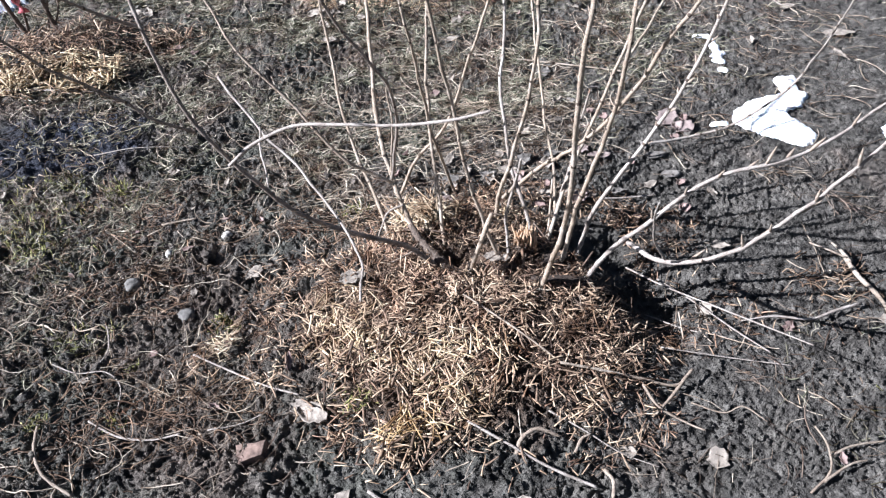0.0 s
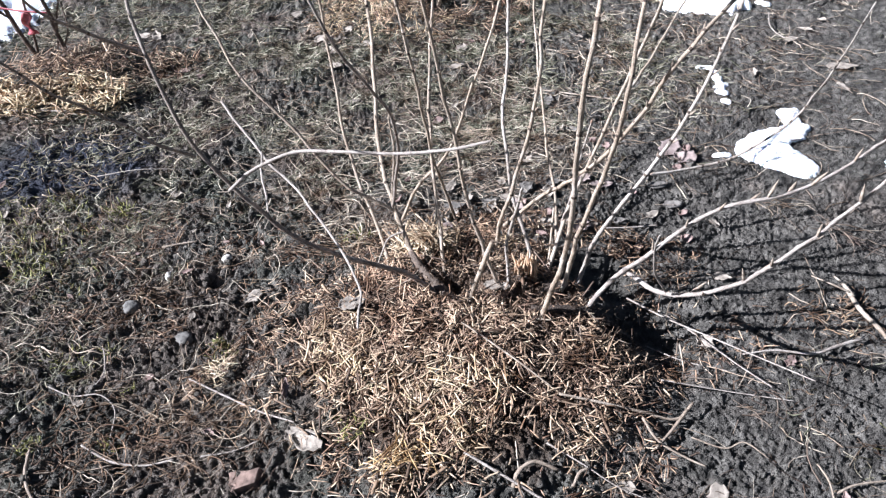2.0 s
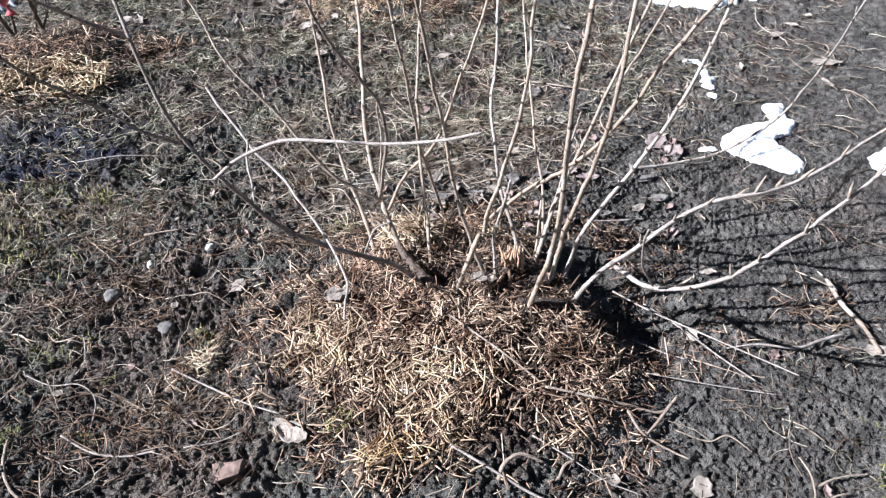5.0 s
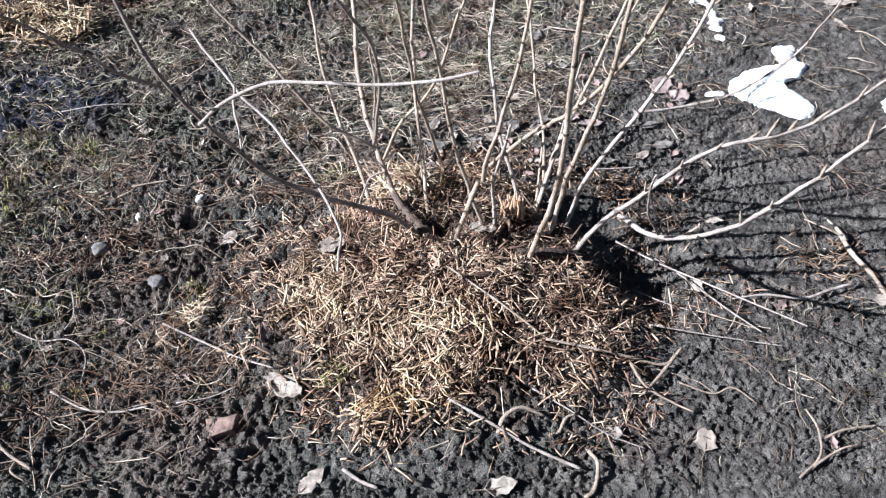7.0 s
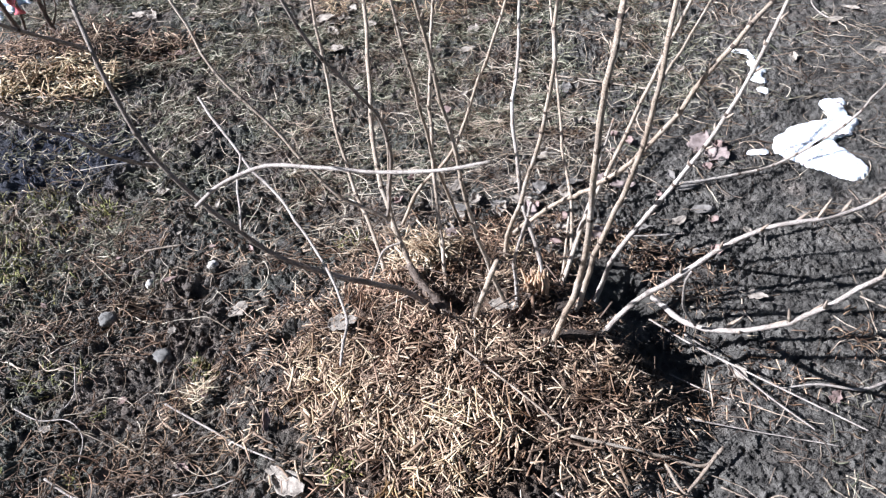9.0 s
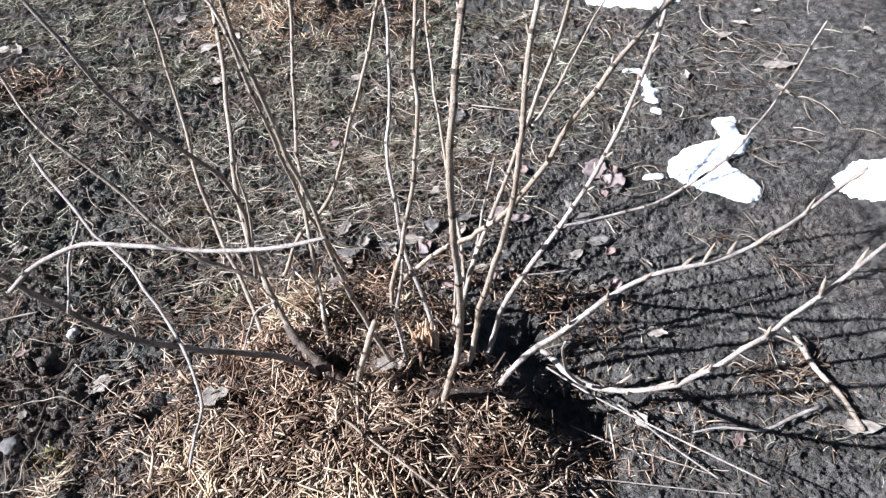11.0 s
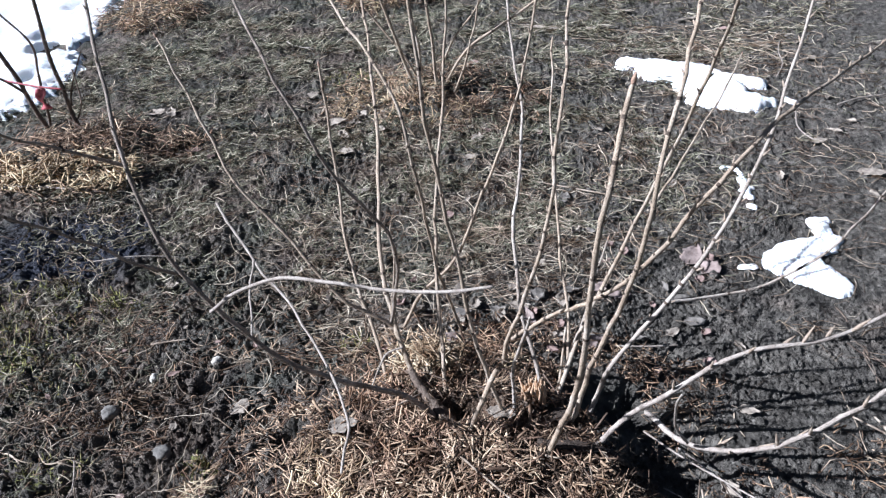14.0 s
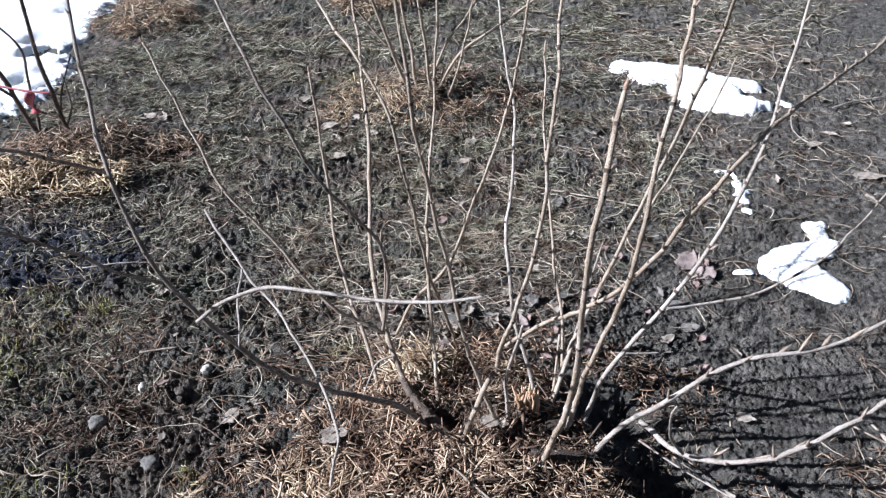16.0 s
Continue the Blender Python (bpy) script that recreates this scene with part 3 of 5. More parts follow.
straw("straw_mulch", "brown rotting straw and stalks behind a heap", rng, [(900, -1.5, 2.98, 0.42, 0.17), (500, -1.7, 2.7, 0.5, 0.25), (350, -1.15, 2.98, 0.2, 0.09)], STRAW, (0.03, 0.12), (0.0016, 0.0036), 0.06)
straw("straw_mulch", "dark rotting stalks on the back of a heap", rng, [(600, -1.45, 2.96, 0.45, 0.16)], ROT, (0.04, 0.13), (0.0016, 0.0036), 0.05, 0.15)
straw("straw_mulch", "yellow-brown straw mulch under a far shrub", rng, [(800, -0.2, 3.3, 0.4, 0.28), (350, 0.1, 3.2, 0.36, 0.22)], STRAW, (0.03, 0.1), (0.0015, 0.0032), 0.04)
straw("straw_mulch", "yellowish straw on the front of a far heap", rng, [(520, -0.3, 3.25, 0.24, 0.2), (160, -0.05, 3.08, 0.16, 0.1)], GOLD, (0.03, 0.09), (0.0015, 0.003), 0.03)
straw("straw_mulch", "dark rotting straw and leaf mould in a far heap", rng, [(700, 0.08, 3.25, 0.32, 0.22), (500, -0.1, 3.05, 0.4, 0.16)], ROT, (0.03, 0.1), (0.0013, 0.003), 0.03)
straw("straw_litter", "old broken straw scattered thinly over soil", rng, [(260, -1.05, 1.8, 0.32, 0.22), (120, -0.75, 1.25, 0.4, 0.3), (240, -0.35, 1.85, 0.35, 0.2), (220, -0.3, 2.6, 0.6, 0.4), (50, 0.8, 1.15, 0.4, 0.2), (180, 0.3, 2.9, 0.5, 0.3)], ROT, (0.01, 0.05), (0.0007, 0.0018), 0.008)
straw("twig_litter", "broken dead twigs round the foot of the shrub", rng, [(70, 0.2, 1.45, 0.3, 0.12), (40, 0.5, 1.3, 0.2, 0.15), (30, 0.1, 1.7, 0.3, 0.15)], DEAD, (0.04, 0.11), (0.0016, 0.0032), 0.03, 0.08)
straw("straw_mulch", "straw mulch heap at the far end of the bed", rng, [(1300, -1.95, 4.66, 0.36, 0.26), (1300, -0.52, 4.78, 0.36, 0.24)], STRAW, (0.04, 0.12), (0.002, 0.0042), 0.05)
straw("straw_mulch", "yellowish straw on a heap at the far end of the bed", rng, [(400, -1.9, 4.58, 0.26, 0.18), (300, -0.5, 4.68, 0.26, 0.14)], GOLD, (0.04, 0.12), (0.002, 0.0042), 0.06)


def litter():
    """Thin dead weed stalks and roots lying over the soil."""
    rng = np.random.default_rng(23)
    spots = [(2600, -0.85, 1.3, 0.8, 0.7), (900, -1.05, 1.45, 0.28, 0.5), (3800, -0.7, 2.4, 1.2, 0.8), (2600, 0.05, 2.1, 0.6, 0.45), (1500, 0.75, 2.5, 0.7, 0.6), (900, 1.2, 3.4, 0.7, 0.6), (1400, 0.2, 2.8, 0.7, 0.4), (280, 1.0, 1.7, 0.7, 0.7), (300, 0.5, 0.95, 0.5, 0.25), (4200, -0.3, 3.4, 1.9, 1.0),
             (600, 1.4, 3.2, 0.8, 0.8), (2000, 0.0, 4.5, 3.0, 1.2), (140, 0.85, 1.25, 0.35, 0.25)]
    xs, ys = zip(*[scatter(rng, n, *s) for n, *s in spots])
    x, y = np.concatenate(xs), np.concatenate(ys)
    keep = rng.random(len(x)) < 0.55 + 1.3 * swirl(x, y, 0.24, 27) + 0.6 * swirl(x, y, 0.08, 28)
    x, y = x[keep], y[keep]
    n = len(x)
    z = relief(x, y) + 0.002
    length = 0.02 + 0.12 * rng.random(n) ** 2.2
    me = strands("dead_stalks", np.stack([x, y, z], 1), rng.random(n) * 6.283, rng.normal(0.08, 0.16, n), length, (0.0006 + 0.0013 * rng.random(n) ** 2) * (0.75 + 0.2 * y),
                 rng.normal(0, 0.28, n), 5, 3, rng, follow=0.5, lift=0.002)
    thing("dead_stalks", me, DEAD, "thin dead weed stalks and roots lying on soil", "dead stalks", "stuff")


litter()


def long_stalks():
    rng = np.random.default_rng(29)
    spots = [(150, -0.85, 1.25, 0.6, 0.5), (200, -0.8, 2.2, 0.9, 0.6), (150, 0.0, 2.1, 0.6, 0.4), (7, 0.85, 1.25, 0.45, 0.35), (160, 0.2, 3.3, 1.6, 0.8), (110, 1.0, 2.5, 0.7, 0.6), (80, 0.4, 2.5, 0.5, 0.4), (60, 1.1, 3.6, 0.6, 0.4)]
    xs, ys = zip(*[scatter(rng, n, *s) for n, *s in spots])
    x, y = np.concatenate(xs), np.concatenate(ys)
    n = len(x)
    me = strands("dead_grass", np.stack([x, y, relief(x, y) + 0.003], 1), rng.random(n) * 6.283, rng.normal(0.12, 0.12, n), rng.uniform(0.07, 0.22, n), rng.uniform(0.0008, 0.0019, n),
                 rng.normal(0, 0.12, n), 12, 4, rng, follow=0.35, lift=0.007)
    thing("dead_grass", me, DEAD_PALE, "long curved pale dead grass stalks over soil", "dead grass", "stuff")


long_stalks()


def moss_grass():
    """Short dull grass and moss threads over the soil of the bed."""
    rng = np.random.default_rng(41)
    spots = [(9500, -0.6, 2.5, 1.0, 0.65), (2600, 0.5, 2.7, 0.6, 0.5), (2600, -1.1, 1.6, 0.42, 0.5), (12000, -0.6, 3.6, 1.7, 0.9), (6000, -0.3, 4.8, 2.2, 0.9), (3500, -1.4, 3.9, 0.7, 0.8), (3000, 0.9, 4.2, 1.2, 0.6), (900, 1.3, 3.4, 0.8, 1.0), (700, 0.5, 2.3, 0.6, 0.4), (300, 1.1, 1.0, 0.3, 0.3)]
    xs, ys = zip(*[scatter(rng, n, *s) for n, *s in spots])
    x, y = np.concatenate(xs), np.concatenate(ys)
    keep = rng.random(len(x)) < 0.45 + 1.5 * swirl(x, y, 0.22, 19) + 0.8 * swirl(x, y, 0.07, 20)
    x, y = x[keep], y[keep]
    n = len(x)
    me = strands("moss_grass", np.stack([x, y, relief(x, y) + 0.002], 1), rng.random(n) * 6.283, rng.uniform(0.1, 0.8, n), (0.016 + 0.015 * y) * rng.uniform(0.4, 1.6, n), rng.uniform(0.0008, 0.0018, n) * (0.7 + 0.22 * y),
                 rng.normal(0, 0.3, n), 5, 3, rng, follow=0.25, lift=0.002)
    thing("moss_grass", me, MOSS, "short dull grey-green grass and moss threads on soil", "moss", "stuff")


moss_grass()


def wisp(name, label, mat, n, a, b, spread, long, thick, pitch, seed, bend=0.12):
    """A loose bundle of thin stalks strewn along a line from a to b."""
    rng = np.random.default_rng(seed)
    k = rng.random(n)
    x = a[0] + (b[0] - a[0]) * k + rng.normal(0, spread, n)
    y = a[1] + (b[1] - a[1]) * k + rng.normal(0, spread, n)
    head = math.atan2(b[1] - a[1], b[0] - a[0]) + rng.normal(0, 0.45, n)
    me = strands(name, np.stack([x, y, relief(x, y) + 0.003], 1), head, rng.normal(*pitch, n), rng.uniform(*long, n), rng.uniform(*thick, n), rng.normal(0, bend, n), 9, 4, rng, follow=0.25, lift=0.008)
    return thing(name, me, mat, label, "dead grass", "stuff")


wisp("grass_wisp", "wisp of thin bleached grass stalks on dark soil", DEAD, 16, (1.1, 1.71), (1.17, 1.62), 0.016, (0.06, 0.15), (0.0008, 0.0015), (0.1, 0.08), 81)
wisp("grass_wisp", "few thin brown stalks lying on dark soil", DEAD_PALE, 12, (0.94, 1.79), (1.04, 1.75), 0.015, (0.05, 0.14), (0.0008, 0.0016), (0.06, 0.05), 82)
wisp("straw_litter", "fibrous straw scraps round a broken branch", CHAFF, 60, (0.98, 1.35), (1.07, 1.36), 0.04, (0.02, 0.07), (0.0008, 0.0019), (0.25, 0.3), 83, 0.2)
wisp("straw_litter", "brown rotting fibres in a patch on soil", ROT, 200, (-0.92, 1.45), (-0.68, 1.5), 0.05, (0.02, 0.09), (0.0008, 0.0022), (0.1, 0.15), 84, 0.2)
wisp("straw_litter", "brown rotting fibres in a patch on soil", CHAFF, 260, (-0.85, 1.0), (-0.45, 1.1), 0.07, (0.03, 0.11), (0.0007, 0.0016), (0.1, 0.12), 85, 0.25)
wisp("grass_wisp", "tangle of thin pale dead stalks on soil", DEAD_PALE, 26, (-0.95, 1.2), (-0.6, 1.15), 0.09, (0.07, 0.2), (0.0007, 0.0014), (0.08, 0.08), 86, 0.16)
wisp("grass_wisp", "tangle of thin pale dead stalks behind the heap", DEAD_PALE, 70, (-0.5, 1.75), (-0.15, 1.72), 0.06, (0.06, 0.18), (0.0008, 0.0018), (0.06, 0.06), 87, 0.14)
wisp("grass_wisp", "tangle of thin pale dead stalks behind the shrub", DEAD_PALE, 150, (-0.2, 2.05), (0.35, 2.15), 0.13, (0.06, 0.22), (0.0008, 0.0017), (0.1, 0.1), 88, 0.16)
wisp("grass_wisp", "matted pale grass stalks on far soil", DEAD_PALE, 130, (0.9, 3.9), (1.5, 3.85), 0.2, (0.1, 0.3), (0.0013, 0.0026), (0.06, 0.08), 89, 0.2)


def green_moss():
    """Low yellow-green sprouts in loose cushions."""
    rng = np.random.default_rng(91)
    spots = [(420, -1.3, 1.95, 0.16, 0.12), (420, -1.17, 1.75, 0.13, 0.12), (200, -1.0, 1.9, 0.12, 0.08), (160, -0.87, 1.31, 0.1, 0.05), (90, -0.5, 1.31, 0.05, 0.035), (260, -0.52, 3.6, 0.14, 0.1), (120, 1.05, 0.95, 0.1, 0.1), (150, -1.05, 1.6, 0.12, 0.1)]
    xs, ys = zip(*[scatter(rng, n, *q) for n, *q in spots])
    x, y = np.concatenate(xs), np.concatenate(ys)
    keep = rng.random(len(x)) < 0.5 + 1.2 * swirl(x, y, 0.05, 33)
    x, y = x[keep], y[keep]
    n = len(x)
    me = strands("green_moss", np.stack([x, y, relief(x, y)], 1), rng.random(n) * 6.283, rng.uniform(0.2, 1.1, n), rng.uniform(0.01, 0.03, n), rng.uniform(0.001, 0.0024, n), rng.normal(0, 0.25, n), 4, 4, rng, flat=0.35)
    thing("green_moss", me, GREEN, "low yellow-green moss and sprouts in cushions on soil", "moss", "stuff")


green_moss()


# ---- the shrub ----
bud_bm = bmesh.new()
bmesh.ops.create_uvsphere(bud_bm, u_segments=6, v_segments=5, radius=1)
for v in bud_bm.verts:
    k = (v.co.z + 1) / 2
    v.co = (v.co.x * (1 - 0.75 * k ** 1.5), v.co.y * (1 - 0.75 * k ** 1.5), v.co.z * 1.9 + 1.5)
BUD_MESH = from_bm(bud_bm, "bud")
BUD_MESH.materials.append(BUD)
TIP_MESH = BUD_MESH.copy()
TIP_MESH.materials[0] = TIP
cane_rng = np.random.default_rng(3)


def cane(parent, name, mat, r0, r1, tip_bud, points, space=0.055, sides=9, plump=1.0, taper=0.8):
    c, run = spline(points, 0.006)
    total = run[-1]
    nodes, at = [], 0.03 + 0.03 * cane_rng.random()
    while at < total - 0.02:
        nodes.append(at)
        at += space * (0.7 + 0.6 * cane_rng.random())
    r = r0 + (r1 - r0) * (run / total) ** taper
    marked = [s for s in nodes if mat is not SILVER and r0 < 0.008 and s > 0.2 * total and cane_rng.random() < 0.6]
    crook = np.zeros_like(c)
    for s in nodes:
        r = r * (1 + 0.2 * np.exp(-((run - s) / 0.005) ** 2))
    for k in range(2):
        crook[:, k] = np.interp(run, [0] + nodes + [total], np.r_[0, cane_rng.normal(0, 0.0018, len(nodes)), 0])
    r[-1] *= 0.7
    me, tangent, side = tube(name, c + crook, r, sides, cane_rng)
    me.materials.append(mat)
    me.materials.append(RING)
    for i in range(len(c) - 1):
        if any(abs((run[i] + run[i + 1]) / 2 - s) < 0.0032 for s in marked):
            for j in range(i % 9, i % 9 + 4 + i % 4):
                me.polygons[i * sides + j % sides].material_index = 1
    ob = part(name, me, None, parent)
    for k, s in enumerate(nodes):
        if r0 < 0.0045 or (total > 0.4 and s < total * 0.25):
            continue
        i = int(np.argmin(np.abs(run - s)))
        out = (side[i] if k % 2 else -side[i]) + 1.2 * np.cross(tangent[i], side[i]) * (cane_rng.random() - 0.5)
        aim = Vector(out * 0.55 + tangent[i] * 1.1)
        spur = 1.0 if mat is SILVER else 0.0
        aim = aim + Vector(out) * 0.8 * spur + Vector((0, 0, 1.2)) * spur
        size = (1 + 0.5 * spur) * (0.0016 + 0.0010 * cane_rng.random()) * plump
        b = part("bud", BUD_MESH, None, ob)
        b.matrix_basis = Matrix.LocRotScale(Vector(c[i] + crook[i] + out / np.linalg.norm(out) * r[i] * 0.9), aim.to_track_quat("Z", "Y"), Vector((size, size, size * (1.2 + 0.8 * cane_rng.random() + 1.1 * spur * (r0 > 0.005)))))
    if tip_bud:
        b = part("bud", TIP_MESH, None, ob, "large swollen brown tip bud")
        b.matrix_basis = Matrix.LocRotScale(Vector(c[-1]), Vector(tangent[-1]).to_track_quat("Z", "Y"), Vector((r1 * 1.35, r1 * 1.35, r1 * 1.45)))
    return ob


shrub = tagged(new("leafless_shrub"), "leafless many-stemmed fruit shrub with pale canes, in straw mulch", "shrub", "shrubs in the bed")
dark_bark, pale_bark, silver_bark, grey_bark = BROWN, PALE, SILVER, GREY
s1 = cane(shrub, "cane", dark_bark, 0.0088, 0.0026, False, [(0.125, 1.395, -0.030), (0.071, 1.434, 0.032), (-0.020, 1.411, 0.154), (-0.130, 1.362, 0.254), (-0.230, 1.321, 0.367), (-0.309, 1.304, 0.502), (-0.373, 1.305, 0.642), (-0.414, 1.344, 0.788), (-0.450, 1.428, 0.915), (-0.496, 1.542, 1.011), (-0.537, 1.641, 1.130)], taper=0.5)
s1b = cane(shrub, "side_shoot", dark_bark, 0.0036, 0.0018, False, [(-0.381, 1.321, 0.586), (-0.425, 1.274, 0.647), (-0.451, 1.231, 0.720), (-0.467, 1.177, 0.790), (-0.476, 1.118, 0.856), (-0.490, 1.030, 0.989)])
s1c = cane(shrub, "side_shoot", dark_bark, 0.0035, 0.0015, False, [(-0.430, 1.369, 0.790), (-0.459, 1.307, 0.848), (-0.463, 1.237, 0.903), (-0.452, 1.162, 0.953), (-0.435, 1.048, 1.064)])
s2 = cane(shrub, "side_shoot", silver_bark, 0.0039, 0.0025, False, [(-0.319, 1.282, 0.525), (-0.239, 1.277, 0.583), (-0.151, 1.257, 0.623), (-0.062, 1.220, 0.640), (0.027, 1.180, 0.655), (0.117, 1.146, 0.676), (0.208, 1.121, 0.705)])
s3 = cane(shrub, "dead_twig", silver_bark, 0.0035, 0.0025, False, [(-0.451, 1.700, 0.500), (-0.387, 1.623, 0.448), (-0.318, 1.548, 0.401), (-0.243, 1.473, 0.363), (-0.178, 1.388, 0.331), (-0.120, 1.295, 0.310), (-0.082, 1.191, 0.303), (-0.071, 1.080, 0.320)])
s4 = cane(shrub, "side_shoot", silver_bark, 0.0028, 0.0019, False, [(-0.329, 1.539, 0.446), (-0.304, 1.450, 0.461), (-0.277, 1.362, 0.472), (-0.252, 1.274, 0.471)])
s6a = cane(shrub, "cane", pale_bark, 0.0071, 0.0030, False, [(0.020, 1.479, 0.034), (-0.023, 1.533, 0.170), (-0.057, 1.600, 0.270), (-0.076, 1.681, 0.365), (-0.079, 1.771, 0.454), (-0.083, 1.866, 0.538), (-0.094, 1.964, 0.618), (-0.110, 2.062, 0.696), (-0.128, 2.161, 0.773), (-0.148, 2.267, 0.891)])
s5 = cane(shrub, "side_shoot", pale_bark, 0.0043, 0.0025, True, [(-0.043, 1.534, 0.257), (-0.133, 1.528, 0.331), (-0.203, 1.546, 0.421), (-0.270, 1.575, 0.513), (-0.342, 1.605, 0.600), (-0.395, 1.649, 0.694), (-0.442, 1.696, 0.789), (-0.490, 1.742, 0.885)])
s6b = cane(shrub, "side_shoot", pale_bark, 0.0032, 0.0019, False, [(-0.044, 1.547, 0.239), (-0.032, 1.545, 0.331), (-0.024, 1.550, 0.424), (-0.019, 1.576, 0.512)])
s6c = cane(shrub, "side_shoot", dark_bark, 0.0043, 0.0020, False, [(-0.038, 1.517, 0.281), (-0.015, 1.485, 0.380), (0.003, 1.452, 0.479), (0.009, 1.419, 0.579), (-0.015, 1.377, 0.673), (-0.050, 1.336, 0.765), (-0.082, 1.318, 0.864), (-0.123, 1.338, 0.958), (-0.170, 1.396, 1.032), (-0.229, 1.471, 1.160)])
s6d = cane(shrub, "side_shoot", grey_bark, 0.0028, 0.0019, False, [(-0.023, 1.531, 0.186), (-0.061, 1.517, 0.178), (-0.082, 1.490, 0.151), (-0.098, 1.463, 0.123)])
s7 = cane(shrub, "cane", pale_bark, 0.0053, 0.0031, True, [(-0.064, 1.493, 0.022), (-0.089, 1.572, 0.117), (-0.125, 1.644, 0.186), (-0.159, 1.711, 0.260), (-0.181, 1.774, 0.342), (-0.190, 1.832, 0.430), (-0.201, 1.880, 0.524), (-0.208, 1.916, 0.623), (-0.212, 1.939, 0.726)])
s8 = cane(shrub, "cane", pale_bark, 0.0053, 0.0025, False, [(0.073, 1.461, 0.032), (0.068, 1.532, 0.150), (0.064, 1.602, 0.240), (0.057, 1.668, 0.331), (0.057, 1.732, 0.425), (0.068, 1.792, 0.521), (0.082, 1.845, 0.621), (0.093, 1.891, 0.724), (0.102, 1.926, 0.832), (0.113, 1.966, 0.986)])
s9 = cane(shrub, "cane", pale_bark, 0.0046, 0.0025, False, [(0.099, 1.730, 0.058), (0.076, 1.696, 0.199), (0.061, 1.664, 0.312), (0.054, 1.634, 0.426), (0.047, 1.609, 0.542), (0.037, 1.597, 0.659), (0.019, 1.611, 0.773), (-0.037, 1.667, 0.858), (-0.099, 1.755, 0.906), (-0.174, 1.861, 0.999)])
s10 = cane(shrub, "cane", pale_bark, 0.0053, 0.0025, False, [(0.225, 1.410, 0.014), (0.192, 1.413, 0.162), (0.166, 1.413, 0.283), (0.146, 1.410, 0.404), (0.135, 1.405, 0.527), (0.121, 1.394, 0.648), (0.109, 1.382, 0.770), (0.099, 1.373, 0.892), (0.094, 1.378, 1.015), (0.089, 1.383, 1.175)])
s11 = cane(shrub, "cane", pale_bark, 0.0050, 0.0025, False, [(-0.063, 1.768, 0.033), (-0.000, 1.775, 0.150), (0.074, 1.777, 0.229), (0.128, 1.789, 0.322), (0.168, 1.806, 0.421), (0.207, 1.826, 0.520), (0.247, 1.849, 0.618), (0.274, 1.879, 0.719), (0.297, 1.915, 0.819), (0.324, 1.958, 0.970)])
s12 = cane(shrub, "pruned_stub", pale_bark, 0.0071, 0.0056, False, [(0.128, 1.369, 0.035), (0.149, 1.368, 0.134), (0.173, 1.369, 0.201), (0.200, 1.377, 0.267)])
s13 = cane(shrub, "cane", pale_bark, 0.0057, 0.0027, False, [(0.204, 1.577, 0.049), (0.227, 1.562, 0.186), (0.256, 1.546, 0.292), (0.283, 1.531, 0.399), (0.304, 1.522, 0.507), (0.320, 1.522, 0.616), (0.329, 1.542, 0.725), (0.344, 1.595, 0.820), (0.356, 1.679, 0.892), (0.371, 1.781, 1.014)])
s14 = cane(shrub, "cane", grey_bark, 0.0053, 0.0025, False, [(0.314, 1.468, 0.013), (0.287, 1.529, 0.143), (0.258, 1.593, 0.241), (0.248, 1.663, 0.338), (0.251, 1.739, 0.432), (0.265, 1.819, 0.521), (0.273, 1.904, 0.606), (0.256, 1.990, 0.689), (0.245, 2.081, 0.768), (0.234, 2.184, 0.890)])
s15 = cane(shrub, "cane", pale_bark, 0.0043, 0.0025, False, [(0.376, 1.638, 0.028), (0.379, 1.715, 0.132), (0.367, 1.791, 0.206), (0.361, 1.868, 0.279), (0.358, 1.945, 0.353), (0.356, 2.022, 0.427), (0.355, 2.097, 0.503), (0.360, 2.171, 0.580), (0.366, 2.243, 0.658)])
s16 = cane(shrub, "cane", pale_bark, 0.0071, 0.0037, True, [(0.296, 1.317, 0.029), (0.323, 1.291, 0.172), (0.346, 1.265, 0.286), (0.358, 1.239, 0.401), (0.360, 1.213, 0.517), (0.358, 1.187, 0.633), (0.361, 1.166, 0.750), (0.373, 1.163, 0.867), (0.401, 1.222, 0.963)])
s17 = cane(shrub, "cane", pale_bark, 0.0064, 0.0030, False, [(0.352, 1.422, -0.006), (0.380, 1.405, 0.148), (0.399, 1.387, 0.274), (0.425, 1.364, 0.397), (0.449, 1.340, 0.521), (0.465, 1.321, 0.646), (0.472, 1.321, 0.774), (0.504, 1.379, 0.880), (0.543, 1.483, 0.941), (0.587, 1.598, 1.043)])
s18 = cane(shrub, "cane", pale_bark, 0.0057, 0.0025, False, [(0.320, 1.463, -0.002), (0.370, 1.536, 0.126), (0.418, 1.593, 0.235), (0.475, 1.627, 0.350), (0.520, 1.641, 0.473), (0.558, 1.631, 0.599), (0.582, 1.593, 0.724), (0.591, 1.533, 0.842), (0.585, 1.454, 0.947), (0.580, 1.374, 1.086)])
s19 = cane(shrub, "side_shoot", pale_bark, 0.0032, 0.0019, True, [(0.534, 1.636, 0.484), (0.591, 1.716, 0.505), (0.643, 1.798, 0.529), (0.695, 1.880, 0.552), (0.747, 1.962, 0.576), (0.795, 2.046, 0.602), (0.841, 2.131, 0.628)])
s20 = cane(shrub, "cane", pale_bark, 0.0053, 0.0025, False, [(0.236, 1.705, 0.042), (0.328, 1.591, 0.225), (0.415, 1.472, 0.379), (0.486, 1.371, 0.551), (0.570, 1.332, 0.734), (0.710, 1.470, 0.786), (0.842, 1.634, 0.765), (0.972, 1.799, 0.735), (1.098, 1.968, 0.707), (1.193, 2.095, 0.725)], space=0.042, plump=1.35)
